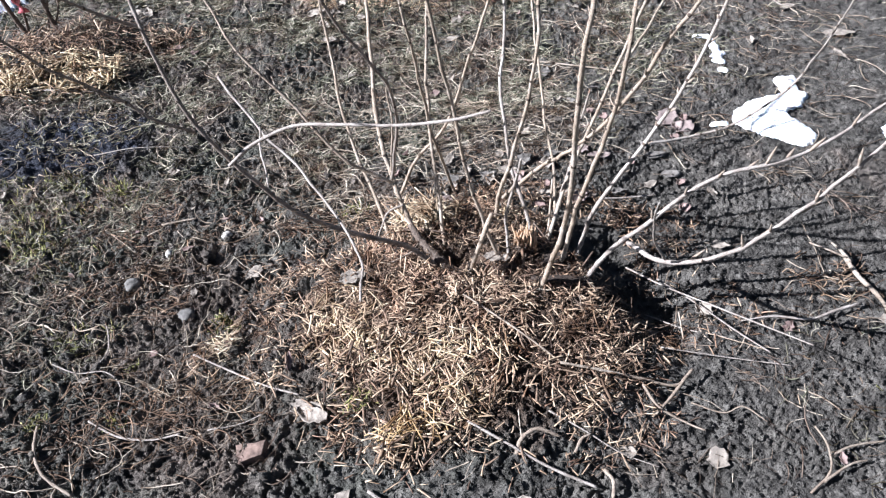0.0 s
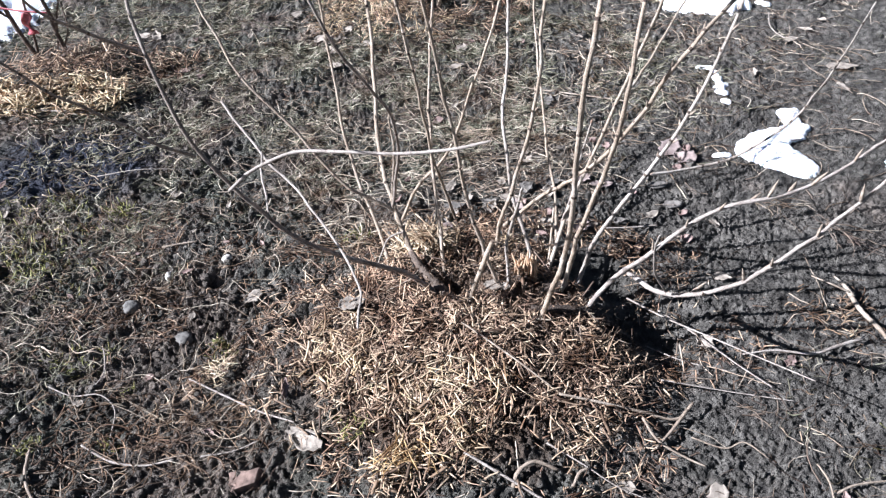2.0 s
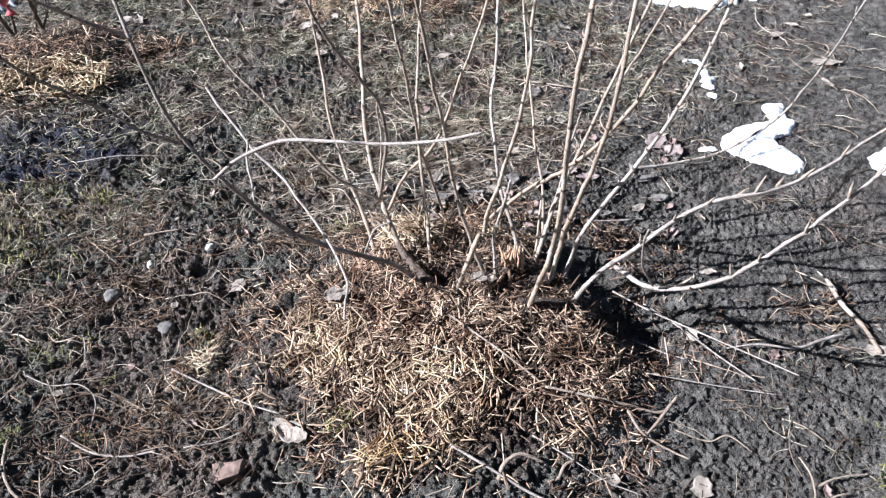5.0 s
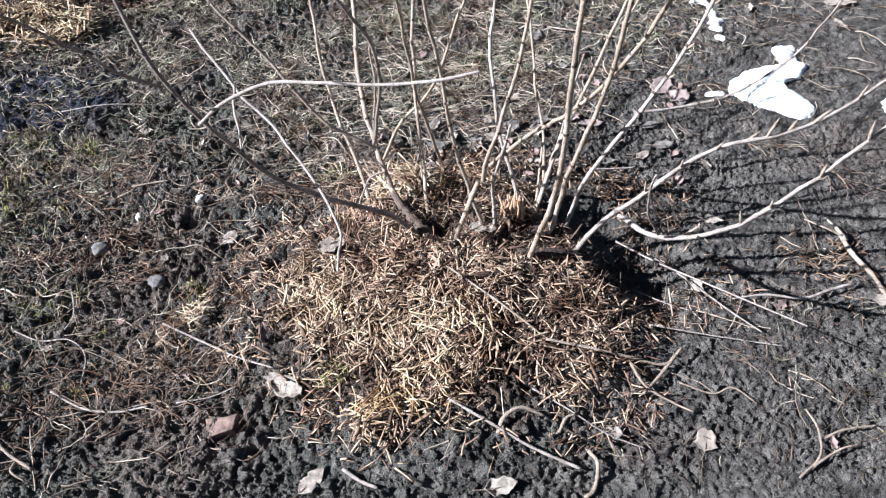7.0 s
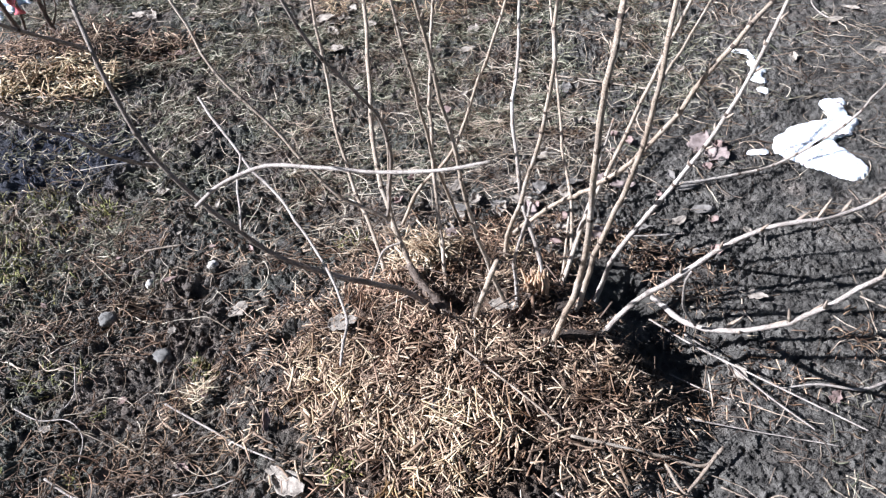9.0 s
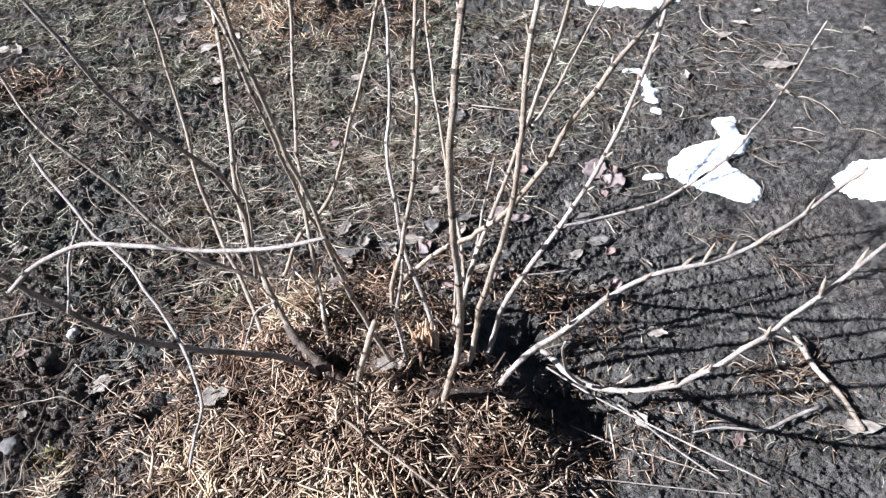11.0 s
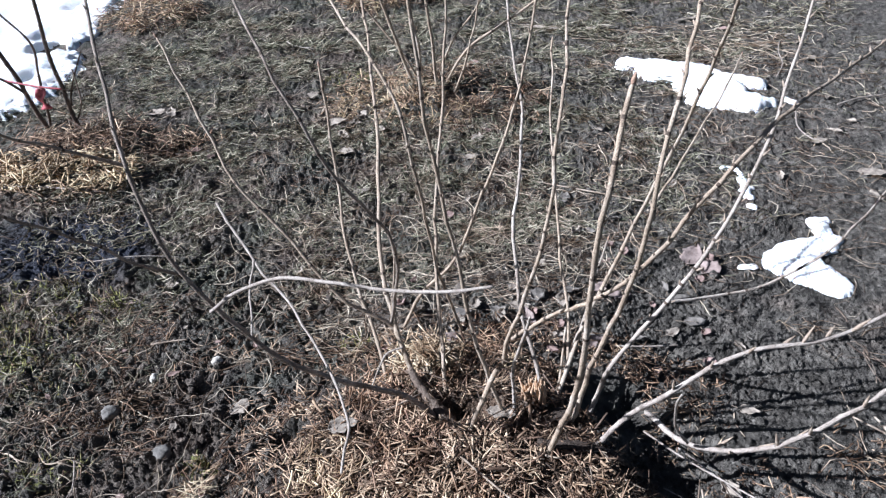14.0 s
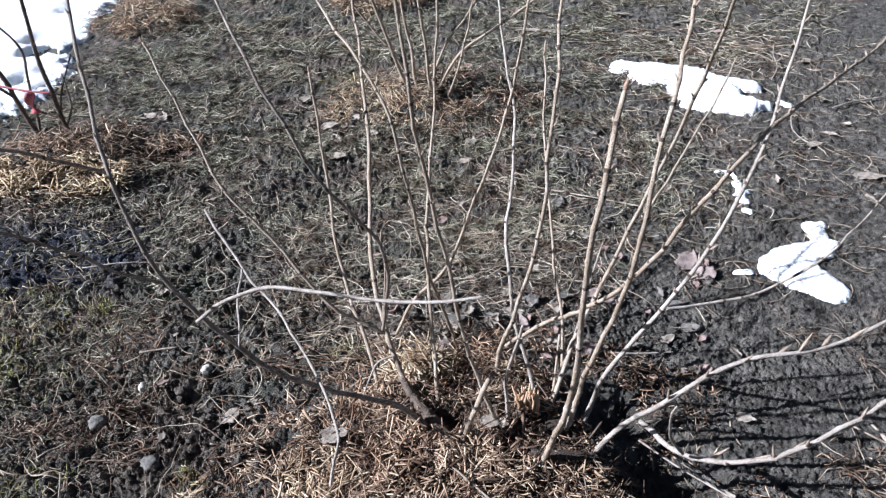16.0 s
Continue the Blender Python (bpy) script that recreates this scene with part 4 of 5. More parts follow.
s21 = cane(shrub, "cane", grey_bark, 0.0060, 0.0025, False, [(0.404, 1.450, 0.009), (0.442, 1.464, 0.153), (0.500, 1.473, 0.258), (0.563, 1.483, 0.361), (0.625, 1.499, 0.464), (0.680, 1.527, 0.568), (0.729, 1.573, 0.668), (0.769, 1.639, 0.761), (0.813, 1.720, 0.839), (0.861, 1.811, 0.962)], space=0.042, plump=1.35)
s22 = cane(shrub, "side_shoot", grey_bark, 0.0035, 0.0015, False, [(0.560, 1.495, 0.344), (0.669, 1.524, 0.331), (0.779, 1.541, 0.349), (0.865, 1.538, 0.417), (0.903, 1.507, 0.517), (0.904, 1.454, 0.618), (0.905, 1.394, 0.766)], space=0.042, plump=1.35)
s23 = cane(shrub, "cane", silver_bark, 0.0066, 0.0025, False, [(0.410, 1.351, 0.045), (0.470, 1.333, 0.164), (0.534, 1.316, 0.249), (0.601, 1.306, 0.334), (0.688, 1.298, 0.399), (0.793, 1.293, 0.424), (0.895, 1.325, 0.447), (1.032, 1.370, 0.515)], space=0.042, plump=1.35)
s24 = cane(shrub, "side_shoot", silver_bark, 0.0057, 0.0025, False, [(0.503, 1.316, 0.203), (0.542, 1.224, 0.238), (0.590, 1.150, 0.296), (0.639, 1.095, 0.372), (0.689, 1.059, 0.458), (0.757, 1.056, 0.537), (0.844, 1.051, 0.671)], space=0.042, plump=1.35)
s26 = cane(shrub, "side_shoot", silver_bark, 0.0028, 0.0019, False, [(0.547, 1.178, 0.280), (0.513, 1.147, 0.357), (0.494, 1.116, 0.438), (0.488, 1.078, 0.520)])
s27 = cane(shrub, "cane", grey_bark, 0.0035, 0.0025, True, [(0.344, 1.515, 0.008), (0.372, 1.568, 0.117), (0.409, 1.612, 0.198), (0.433, 1.648, 0.288), (0.460, 1.674, 0.380)])
s29 = cane(shrub, "cane", pale_bark, 0.0032, 0.0025, False, [(0.321, 1.474, 0.005), (0.345, 1.515, 0.084), (0.353, 1.560, 0.136), (0.365, 1.606, 0.185)])
s30 = cane(shrub, "side_shoot", grey_bark, 0.0050, 0.0031, False, [(0.242, 1.434, 0.005), (0.236, 1.434, 0.135), (0.236, 1.424, 0.234), (0.256, 1.400, 0.330), (0.270, 1.367, 0.423)])


# The crown of the shrub: old wood, a torn stump and the dark hollow between them.
def lump(name, parent, mat, at, size, seed, label="", turn=0.0):
    bm = bmesh.new()
    bmesh.ops.create_icosphere(bm, subdivisions=3, radius=1)
    for v in bm.verts:
        k = 1 + 0.3 * noise.noise(v.co * 1.3 + Vector((seed, 0, 0))) + 0.22 * noise.noise(v.co * 3.1 + Vector((0, seed, 0))) + 0.14 * noise.noise(v.co * 7 + Vector((0, 0, seed)))
        v.co = Vector((v.co.x * size[0], v.co.y * size[1], v.co.z * size[2])) * k
    ob = part(name, from_bm(bm, name), mat, parent, label)
    ob.matrix_basis = pose(*at, 0, 0, turn)
    return ob


lump("root_crown", shrub, OLD, (0.075, 1.435, height(0.075, 1.435) - 0.006), (0.04, 0.026, 0.026), 2.0, "dark rotten root crown")
lump("root_crown", shrub, OLD, (0.35, 1.43, height(0.35, 1.43) - 0.004), (0.05, 0.025, 0.022), 5.0, "dark rotten root crown")
crown_path, crown_run = spline([(-0.012, 1.512, 0.135), (0.02, 1.472, 0.098), (0.06, 1.44, 0.066), (0.1, 1.41, 0.03), (0.125, 1.39, 0.0)], 0.006)
part("old_stem", tube("old_stem", crown_path, 0.0085 + 0.055 * crown_run, 10, np.random.default_rng(8), 0.16)[0], DARK, shrub, "thick dark old stem at the base")
stump = lump("torn_stump", shrub, OLD, (0.278, 1.455, height(0.278, 1.455) - 0.002), (0.03, 0.018, 0.016), 8.0, "torn stump with pale splintered wood")
root_path, root_run = spline([(x, y, height(x, y) + z) for x, y, z in ((0.285, 1.325, 0.012), (0.33, 1.315, 0.024), (0.39, 1.318, 0.026), (0.45, 1.31, 0.024), (0.5, 1.305, 0.014), (0.55, 1.31, -0.01))], 0.008)
part("old_root", tube("old_root", root_path, 0.011 - 0.011 * root_run, 8, np.random.default_rng(6), 0.25)[0], OLD, shrub, "dark old root lying across the straw")
split_rng = random.Random(4)
for k in range(24):
    a, hgt = split_rng.uniform(0, 6.28), split_rng.uniform(0.045, 0.085)
    foot = Vector((split_rng.uniform(-0.026, 0.026), 0.012 * math.sin(a), 0.0))
    me, _, _ = tube("splinter", [foot, foot + Vector((0.003, -0.002, hgt * 0.6)), foot + Vector((split_rng.uniform(-0.008, 0.008), split_rng.uniform(-0.01, 0.006), hgt))], [0.005, 0.0046, 0.0014], 5)
    part("splinter", me, WOOD, stump)


# ---- neighbouring shrubs ----
def far_shrub(label, mat, canes):
    base = tagged(new("leafless_shrub"), label, "shrub", "shrubs in the bed")
    for r0, r1, points in canes:
        cane(base, "cane", mat, r0, r1, False, points, space=0.08, sides=6)
    return base


left_shrub = far_shrub("dark-stemmed leafless shrub with a red ribbon, in golden straw", DARK, [
    (0.011, 0.007, [(-1.59, 3.0, 0.02), (-1.61, 3.0, 0.15), (-1.605, 3.0, 0.27), (-1.6, 3.0, 0.44), (-1.573, 3.0, 0.62), (-1.54, 2.98, 0.85)]),
    (0.011, 0.007, [(-1.74, 3.02, 0.02), (-1.77, 3.02, 0.13), (-1.79, 3.02, 0.25), (-1.815, 3.02, 0.4), (-1.88, 3.0, 0.65), (-1.93, 2.98, 0.85)]),
    (0.007, 0.004, [(-1.77, 3.05, 0.03), (-1.75, 3.05, 0.15), (-1.715, 3.05, 0.33), (-1.694, 3.05, 0.45), (-1.76, 3.05, 0.56), (-1.84, 3.05, 0.66)]),
    (0.005, 0.003, [(-1.7, 3.05, 0.04), (-1.64, 3.05, 0.15), (-1.598, 3.05, 0.25), (-1.492, 3.05, 0.41)]),
    (0.004, 0.003, [(-1.84, 3.01, 0.31), (-1.69, 3.0, 0.281), (-1.57, 2.995, 0.264)]),
    (0.006, 0.004, [(-1.79, 3.02, 0.25), (-1.85, 3.0, 0.32), (-1.95, 2.96, 0.4), (-2.1, 2.95, 0.5)]),
    (0.004, 0.0025, [(-1.6, 3.0, 0.12), (-1.56, 3.02, 0.2), (-1.55, 3.03, 0.34)]),
])
far_shrub("pale leafless shrub in yellow-brown straw mulch", PALE, [
    (0.009, 0.006, [(-0.17, 3.35, 0.06), (-0.2, 3.35, 0.13), (-0.23, 3.35, 0.238), (-0.269, 3.35, 0.39), (-0.33, 3.35, 0.62)]),
    (0.008, 0.005, [(-0.13, 3.33, 0.07), (-0.137, 3.33, 0.15), (-0.14, 3.33, 0.238), (-0.158, 3.33, 0.386), (-0.18, 3.34, 0.7)]),
    (0.007, 0.005, [(-0.07, 3.3, 0.06), (-0.075, 3.3, 0.15), (-0.073, 3.3, 0.268), (-0.083, 3.3, 0.39), (-0.1, 3.3, 0.7)]),
    (0.007, 0.005, [(-0.03, 3.3, 0.08), (0.03, 3.3, 0.18), (0.095, 3.3, 0.254), (0.232, 3.3, 0.339), (0.4, 3.3, 0.45)]),
    (0.006, 0.004, [(0.01, 3.28, 0.05), (0.04, 3.28, 0.12), (0.066, 3.28, 0.19), (0.107, 3.28, 0.333), (0.15, 3.28, 0.5)]),
    (0.006, 0.004, [(-0.06, 3.4, 0.1), (-0.02, 3.4, 0.19), (0.02, 3.4, 0.261), (0.088, 3.4, 0.342), (0.2, 3.4, 0.5)]),
    (0.006, 0.004, [(-0.16, 3.38, 0.08), (-0.22, 3.38, 0.2), (-0.32, 3.4, 0.34), (-0.42, 3.4, 0.5)]),
])


def ribbon():
    bm = bmesh.new()
    rows = []
    for i in range(13):
        k = i / 12
        z = 0.285 - 0.1 * k
        w = 0.015 + 0.007 * math.sin(k * 7) + 0.006 * k
        x = -1.692 - 0.018 * k + 0.006 * math.sin(k * 9)
        y = 2.985 - 0.01 * math.sin(k * 5)
        rows.append([bm.verts.new((x + w * c, y + 0.006 * math.sin(5 * k + 2 * c), z)) for c in (-1, -0.4, 0.3, 1)])
    for a, b in zip(rows, rows[1:]):
        for j in range(3):
            bm.faces.new((a[j], a[j + 1], b[j + 1], b[j]))
    ob = thing("ribbon", from_bm(bm, "ribbon"), RED, "red cloth ribbon tied round a dark shrub stem", "ribbon")
    ob.modifiers.new("thick", "SOLIDIFY").thickness = 0.0012
    knot, _ = spline([(-1.84, 3.0, 0.318), (-1.76, 2.992, 0.3), (-1.69, 2.985, 0.288), (-1.6, 2.985, 0.275)], 0.01)
    me, _, _ = tube("knotted_band", knot, np.full(len(knot), 0.0038), 6, np.random.default_rng(1), 0.3)
    part("knotted_band", me, RED, ob)


ribbon()


# ---- snow ----
def snow(name, label, blobs, thick, step, seed, holes=(), rag=0.3, dents=(), slope=0.16, strips=(), wide=0.05):
    """Melting snow in plan: ellipses (centre, radii) and rounded strips (end, end, radius) that run together."""
    boxes = [(x - rx, y - ry, x + rx, y + ry) for x, y, rx, ry in blobs] + [(min(ax, bx) - r, min(ay, by) - r, max(ax, bx) + r, max(ay, by) + r) for ax, ay, bx, by, r in strips]
    x0, y0 = min(b[0] for b in boxes) - 0.05, min(b[1] for b in boxes) - 0.05
    x1, y1 = max(b[2] for b in boxes) + 0.05, max(b[3] for b in boxes) + 0.05
    gx, gy = np.arange(x0, x1, step), np.arange(y0, y1, step)
    X, Y = np.meshgrid(gx, gy)
    f = np.full(X.shape, -9.0)
    for cx, cy, rx, ry in blobs:
        f = np.maximum(f, 1 - np.hypot((X - cx) / rx, (Y - cy) / ry))
    for ax, ay, bx, by, r in strips:
        k = np.clip(((X - ax) * (bx - ax) + (Y - ay) * (by - ay)) / ((bx - ax) ** 2 + (by - ay) ** 2), 0, 1)
        f = np.maximum(f, (r - np.hypot(X - ax - k * (bx - ax), Y - ay - k * (by - ay))) / wide)
    f = f + rag * (0.5 * turned(X, Y, 0.09, seed) + 0.3 * turned(X, Y, 0.027, seed + 1) + 0.35 * turned(X, Y, 0.011, seed + 2))
    for cx, cy, rx, ry in holes:
        f = f - np.clip(1.35 - 1.35 * np.hypot((X - cx) / rx, (Y - cy) / ry), 0, 1.2)
    rise = np.where(f > 0, np.sqrt(np.clip(f, 0, slope) / slope), -0.35)
    for cx, cy, rx, ry in dents:
        rise = np.where(f > 0, rise * (1 - 0.9 * np.exp(-(((X - cx) / rx) ** 2 + ((Y - cy) / ry) ** 2) ** 2)), rise)
    Z = swell(X, Y) + 0.25 * (relief(X, Y) - swell(X, Y)) + 0.006 + thick * rise + np.where(f > 0, 0.1 * thick * turned(X, Y, 0.12, seed + 3), 0)
    idx = np.arange(X.size).reshape(X.shape)
    q = np.stack([idx[:-1, :-1], idx[:-1, 1:], idx[1:, 1:], idx[1:, :-1]], -1)
    on = f > 0
    q = q[on[:-1, :-1] | on[:-1, 1:] | on[1:, 1:] | on[1:, :-1]]
    used, back = np.unique(q, return_inverse=True)
    v = np.stack([X, Y, Z], -1).reshape(-1, 3)[used]
    return thing(name, mesh(name, v, back.reshape(-1, 4)), SNOW, label, "snow", group="snow patches" if name == "snow_patch" else "")


snow("snow_patch", "ragged patch of melting white snow on dark soil", [], 0.011, 0.0035, 31, rag=0.2, slope=0.5, strips=[
    (1.035, 2.055, 1.1, 2.105, 0.049), (1.04, 2.03, 1.125, 1.95, 0.049), (1.1, 2.06, 1.145, 1.93, 0.048), (1.12, 2.09, 1.19, 2.12, 0.032), (1.145, 1.905, 1.168, 1.928, 0.026), (1.09, 2.115, 1.175, 2.14, 0.032),
    (1.205, 2.13, 1.235, 2.165, 0.023), (1.205, 2.16, 1.21, 2.24, 0.03), (1.195, 2.255, 1.235, 2.255, 0.018), (1.0, 2.04, 1.02, 2.05, 0.02)])
snow("snow_patch", "thin grey sliver of melting snow", [], 0.005, 0.003, 32, rag=0.12, slope=0.3, strips=[(0.918, 2.026, 0.95, 2.026, 0.01)])
snow("snow_patch", "small crumbling remnant of white snow", [], 0.008, 0.0035, 37, rag=0.16, slope=0.4, strips=[(1.012, 2.603, 1.045, 2.6, 0.016), (1.045, 2.6, 1.055, 2.56, 0.009)])
snow("snow_patch", "small crumbling remnant of white snow", [], 0.008, 0.0035, 38, rag=0.16, slope=0.4, strips=[(1.05, 2.52, 1.046, 2.45, 0.017), (1.03, 2.44, 1.065, 2.46, 0.011), (1.03, 2.41, 1.046, 2.4, 0.013), (1.04, 2.45, 1.04, 2.41, 0.009)])
snow("snow_patch", "small lump of white snow on soil", [], 0.007, 0.003, 39, rag=0.14, slope=0.4, strips=[(1.03, 2.345, 1.04, 2.338, 0.013)])
snow("snow_patch", "long tongue of white snow on bare soil", [], 0.026, 0.007, 41, rag=0.3, slope=0.6, strips=[
    (0.81, 3.595, 0.95, 3.545, 0.045), (0.93, 3.52, 1.1, 3.46, 0.1), (1.1, 3.4, 1.14, 3.25, 0.13), (1.2, 3.4, 1.325, 3.31, 0.045), (1.1, 3.18, 1.25, 3.13, 0.07), (1.25, 3.12, 1.33, 3.125, 0.028), (1.05, 3.19, 1.06, 3.2, 0.05)])
snow("snow_patch", "small lump of white snow on soil", [], 0.01, 0.004, 42, rag=0.14, slope=0.4, strips=[(1.395, 3.15, 1.42, 3.128, 0.016)])
snow("snow_patch", "rounded patch of white snow on dark soil", [], 0.018, 0.007, 43, slope=0.5, strips=[(1.465, 1.91, 1.6, 1.9, 0.068), (1.5, 1.95, 1.6, 1.93, 0.06)])
snow("snow_bank", "bank of old snow with dark footprint holes", [(-2.86, 3.75, 0.76, 0.75), (-3.06, 4.6, 0.78, 0.9), (-2.9, 2.95, 0.75, 0.6), (-3.35, 5.5, 0.95, 1.0), (-3.6, 4.0, 1.0, 1.4)], 0.055, 0.015, 47,
     [(-2.42, 4.2, 0.1, 0.16)], 0.14, [(-2.98, 4.92, 0.2, 0.2), (-2.6, 5.02, 0.12, 0.15), (-2.52, 4.42, 0.09, 0.12), (-2.85, 4.5, 0.13, 0.16), (-2.5, 3.6, 0.08, 0.1), (-2.28, 3.75, 0.05, 0.07), (-2.6, 3.75, 0.1, 0.1)], 0.35)


# ---- sticks ----
stick_rng = np.random.default_rng(17)


def stick(label, mat, r0, r1, points, shoots=(), name="stick", level=False):
    """Points are x, y and the height of the underside over the soil."""
    def path(ps):
        return spline([(x, y, (0.004 if level else height(x, y)) + up + r1) for x, y, up in ps], 0.008)[0]
    c = path(points)
    r = np.linspace(r0, r1, len(c)) * 0.66 * (1 + 0.1 * stick_rng.normal(0, 1, len(c)).clip(-1.5, 1.5))
    me, _, _ = tube(name, c, r, 7, stick_rng, 0.1)
    ob = thing(name, me, mat, label, "stick")
    for s0, s1, ps in shoots:
        d = path(ps)
        part("shoot", tube("shoot", d, np.linspace(s0, s1, len(d)), 6, stick_rng, 0.1)[0], mat, ob)
    tagged(ob, group="fallen sticks")
    return ob


stick("straight pale stick lying on bare soil", SILVER, 0.0042, 0.003, [(-0.558, 1.226, 0.012), (-0.45, 1.167, 0.008), (-0.35, 1.108, 0.006), (-0.254, 1.054, 0.004)])
stick("slightly bent pale stick lying on soil", SILVER, 0.004, 0.0035, [(-0.76, 1.047, 0.006), (-0.68, 1.008, 0.002), (-0.6, 0.995, 0.002), (-0.53, 1.003, 0.004)])
stick("short pale stick lying on soil", SILVER, 0.003, 0.002, [(-0.47, 1.01, 0.004), (-0.4, 1.022, 0.004), (-0.341, 1.034, 0.004)])
stick("curved grey stick lying on soil", TWIG, 0.006, 0.005, [(-0.885, 1.045, 0.006), (-0.86, 0.975, 0.004), (-0.815, 0.915, 0.002), (-0.735, 0.868, 0.006)],
      [(0.003, 0.002, [(-0.78, 0.89, 0.004), (-0.77, 0.86, 0.01), (-0.735, 0.84, 0.01)])])
stick("curved whitish stalk standing off the soil", SILVER, 0.003, 0.002, [(-0.815, 1.33, 0.02), (-0.79, 1.29, 0.022), (-0.785, 1.25, 0.015), (-0.81, 1.205, 0.004)])
stick("bowed whitish stalk lying on soil", SILVER, 0.0025, 0.002, [(-0.93, 1.23, 0.006), (-0.85, 1.195, 0.004), (-0.77, 1.185, 0.012), (-0.715, 1.14, 0.014), (-0.7, 1.06, 0.004)])
stick("pale stick lying on mossy soil", TWIG, 0.005, 0.0045, [(-0.795, 1.74, 0.006), (-0.745, 1.748, 0.004), (-0.69, 1.757, 0.004)])
stick("forked grey stick lying across straw and soil", TWIG, 0.0045, 0.005, [(0.325, 1.08, 0.025), (0.42, 1.068, 0.018), (0.5, 1.062, 0.012), (0.573, 1.053, 0.012), (0.615, 1.085, 0.03)],
      [(0.0042, 0.003, [(0.6, 1.072, 0.024), (0.56, 1.03, 0.012), (0.516, 0.984, 0.006)]), (0.0035, 0.002, [(0.5, 1.05, 0.01), (0.525, 1.0, 0.006), (0.58, 0.965, 0.006), (0.61, 0.945, 0.004)])])
stick("bent brown root lying on soil", TWIG, 0.0075, 0.005, [(0.215, 0.895, -0.004), (0.228, 0.92, 0.012), (0.262, 0.938, 0.016), (0.31, 0.928, 0.006)])
stick("long pale stick at the foot of the straw heap", SILVER, 0.0042, 0.005, [(0.12, 0.955, 0.012), (0.2, 0.91, 0.01), (0.28, 0.868, 0.008), (0.37, 0.83, 0.006)])
stick("thin pale stick lying on soil", SILVER, 0.003, 0.002, [(0.29, 0.985, 0.008), (0.36, 0.94, 0.006), (0.43, 0.9, 0.004), (0.5, 0.87, 0.004)])
stick("hooked brown root on soil", TWIG, 0.006, 0.004, [(0.335, 0.9, 0.002), (0.352, 0.925, 0.012), (0.372, 0.932, 0.004)])
stick("hooked grey root on soil", TWIG, 0.006, 0.006, [(0.39, 0.865, 0.01), (0.402, 0.835, 0.012), (0.39, 0.79, 0.004), (0.37, 0.775, 0.0)])
stick("straight silvery twig rising off the soil", SILVER, 0.0034, 0.0022, [(0.53, 1.41, 0.02), (0.6, 1.31, 0.05), (0.69, 1.203, 0.085), (0.834, 1.051, 0.125)], level=True)
stick("straight silvery twig lying on soil", SILVER, 0.0032, 0.0026, [(0.6, 1.37, 0.012), (0.68, 1.28, 0.008), (0.74, 1.2, 0.006), (0.8, 1.13, 0.004)], level=True)
stick("thin pale twig lying on soil", SILVER, 0.0025, 0.002, [(0.56, 1.3, 0.01), (0.64, 1.24, 0.008), (0.72, 1.185, 0.006)])
stick("thin pale twig lying on soil", SILVER, 0.0028, 0.002, [(0.56, 1.15, 0.008), (0.7, 1.128, 0.006), (0.84, 1.1, 0.004)])
stick("wavy silvery root with pale bark on soil", SILVER, 0.003, 0.006, [(0.765, 1.228, 0.006), (0.84, 1.235, 0.01), (0.92, 1.222, 0.008), (0.98, 1.24, 0.01), (1.05, 1.262, 0.012)])
stick("thick broken branch with pale splintered end", TWIG, 0.0095, 0.0075, [(1.072, 1.41, 0.012), (1.078, 1.35, 0.01), (1.1, 1.28, 0.006), (1.105, 1.2, 0.004)],
      [(0.008, 0.002, [(1.075, 1.39, 0.012), (1.065, 1.425, 0.02), (1.05, 1.45, 0.024)]), (0.003, 0.002, [(1.07, 1.4, 0.02), (1.03, 1.42, 0.03), (1.0, 1.46, 0.02)])])
stick("pale twig lying behind the shrub", SILVER, 0.004, 0.003, [(0.507, 1.69, 0.02), (0.58, 1.694, 0.014), (0.668, 1.7, 0.006)])
stick("long brown twig lying on far soil", TWIG, 0.005, 0.004, [(0.19, 2.615, 0.006), (0.36, 2.56, 0.006), (0.53, 2.48, 0.006), (0.698, 2.4, 0.006)])
stick("curved pale twig lying on far soil", SILVER, 0.004, 0.003, [(1.389, 3.012, 0.02), (1.36, 2.9, 0.01), (1.38, 2.82, 0.006), (1.41, 2.79, 0.004)])
stick("curved pale twig standing off far soil", SILVER, 0.004, 0.003, [(1.427, 3.376, 0.004), (1.47, 3.45, 0.03), (1.5, 3.6, 0.03), (1.571, 3.8, 0.006)])
stick("pale stick lying on far soil", SILVER, 0.006, 0.004, [(1.58, 3.09, 0.006), (1.68, 3.13, 0.006), (1.82, 3.17, 0.006)])
stick("pale split cane lying beside golden straw", SILVER, 0.006, 0.006, [(-1.85, 2.62, 0.01), (-1.6, 2.6, 0.01), (-1.33, 2.6, 0.008)])
stick("thin pale stalk over dark wet soil", SILVER, 0.003, 0.002, [(-1.15, 2.13, 0.02), (-1.0, 2.14, 0.012), (-0.85, 2.17, 0.006)])
stick("white curved root lying on far soil", SILVER, 0.006, 0.004, [(-0.97, 4.12, 0.006), (-0.9, 4.05, 0.006), (-0.8, 4.03, 0.006)])
stick("short pale stick at the foot of the heap", SILVER, 0.0055, 0.005, [(-0.09, 0.84, 0.004), (-0.055, 0.818, 0.004), (-0.02, 0.8, 0.004)])
stick("thin brown twig with a broken side shoot on soil", TWIG, 0.004, 0.003, [(0.77, 0.8, 0.004), (0.82, 0.84, 0.008), (0.83, 0.89, 0.02), (0.82, 0.93, 0.02)],
      [(0.003, 0.002, [(0.83, 0.87, 0.01), (0.88, 0.89, 0.01), (0.95, 0.9, 0.006)]), (0.003, 0.002, [(0.8, 0.82, 0.006), (0.86, 0.85, 0.012), (0.9, 0.86, 0.006)])])
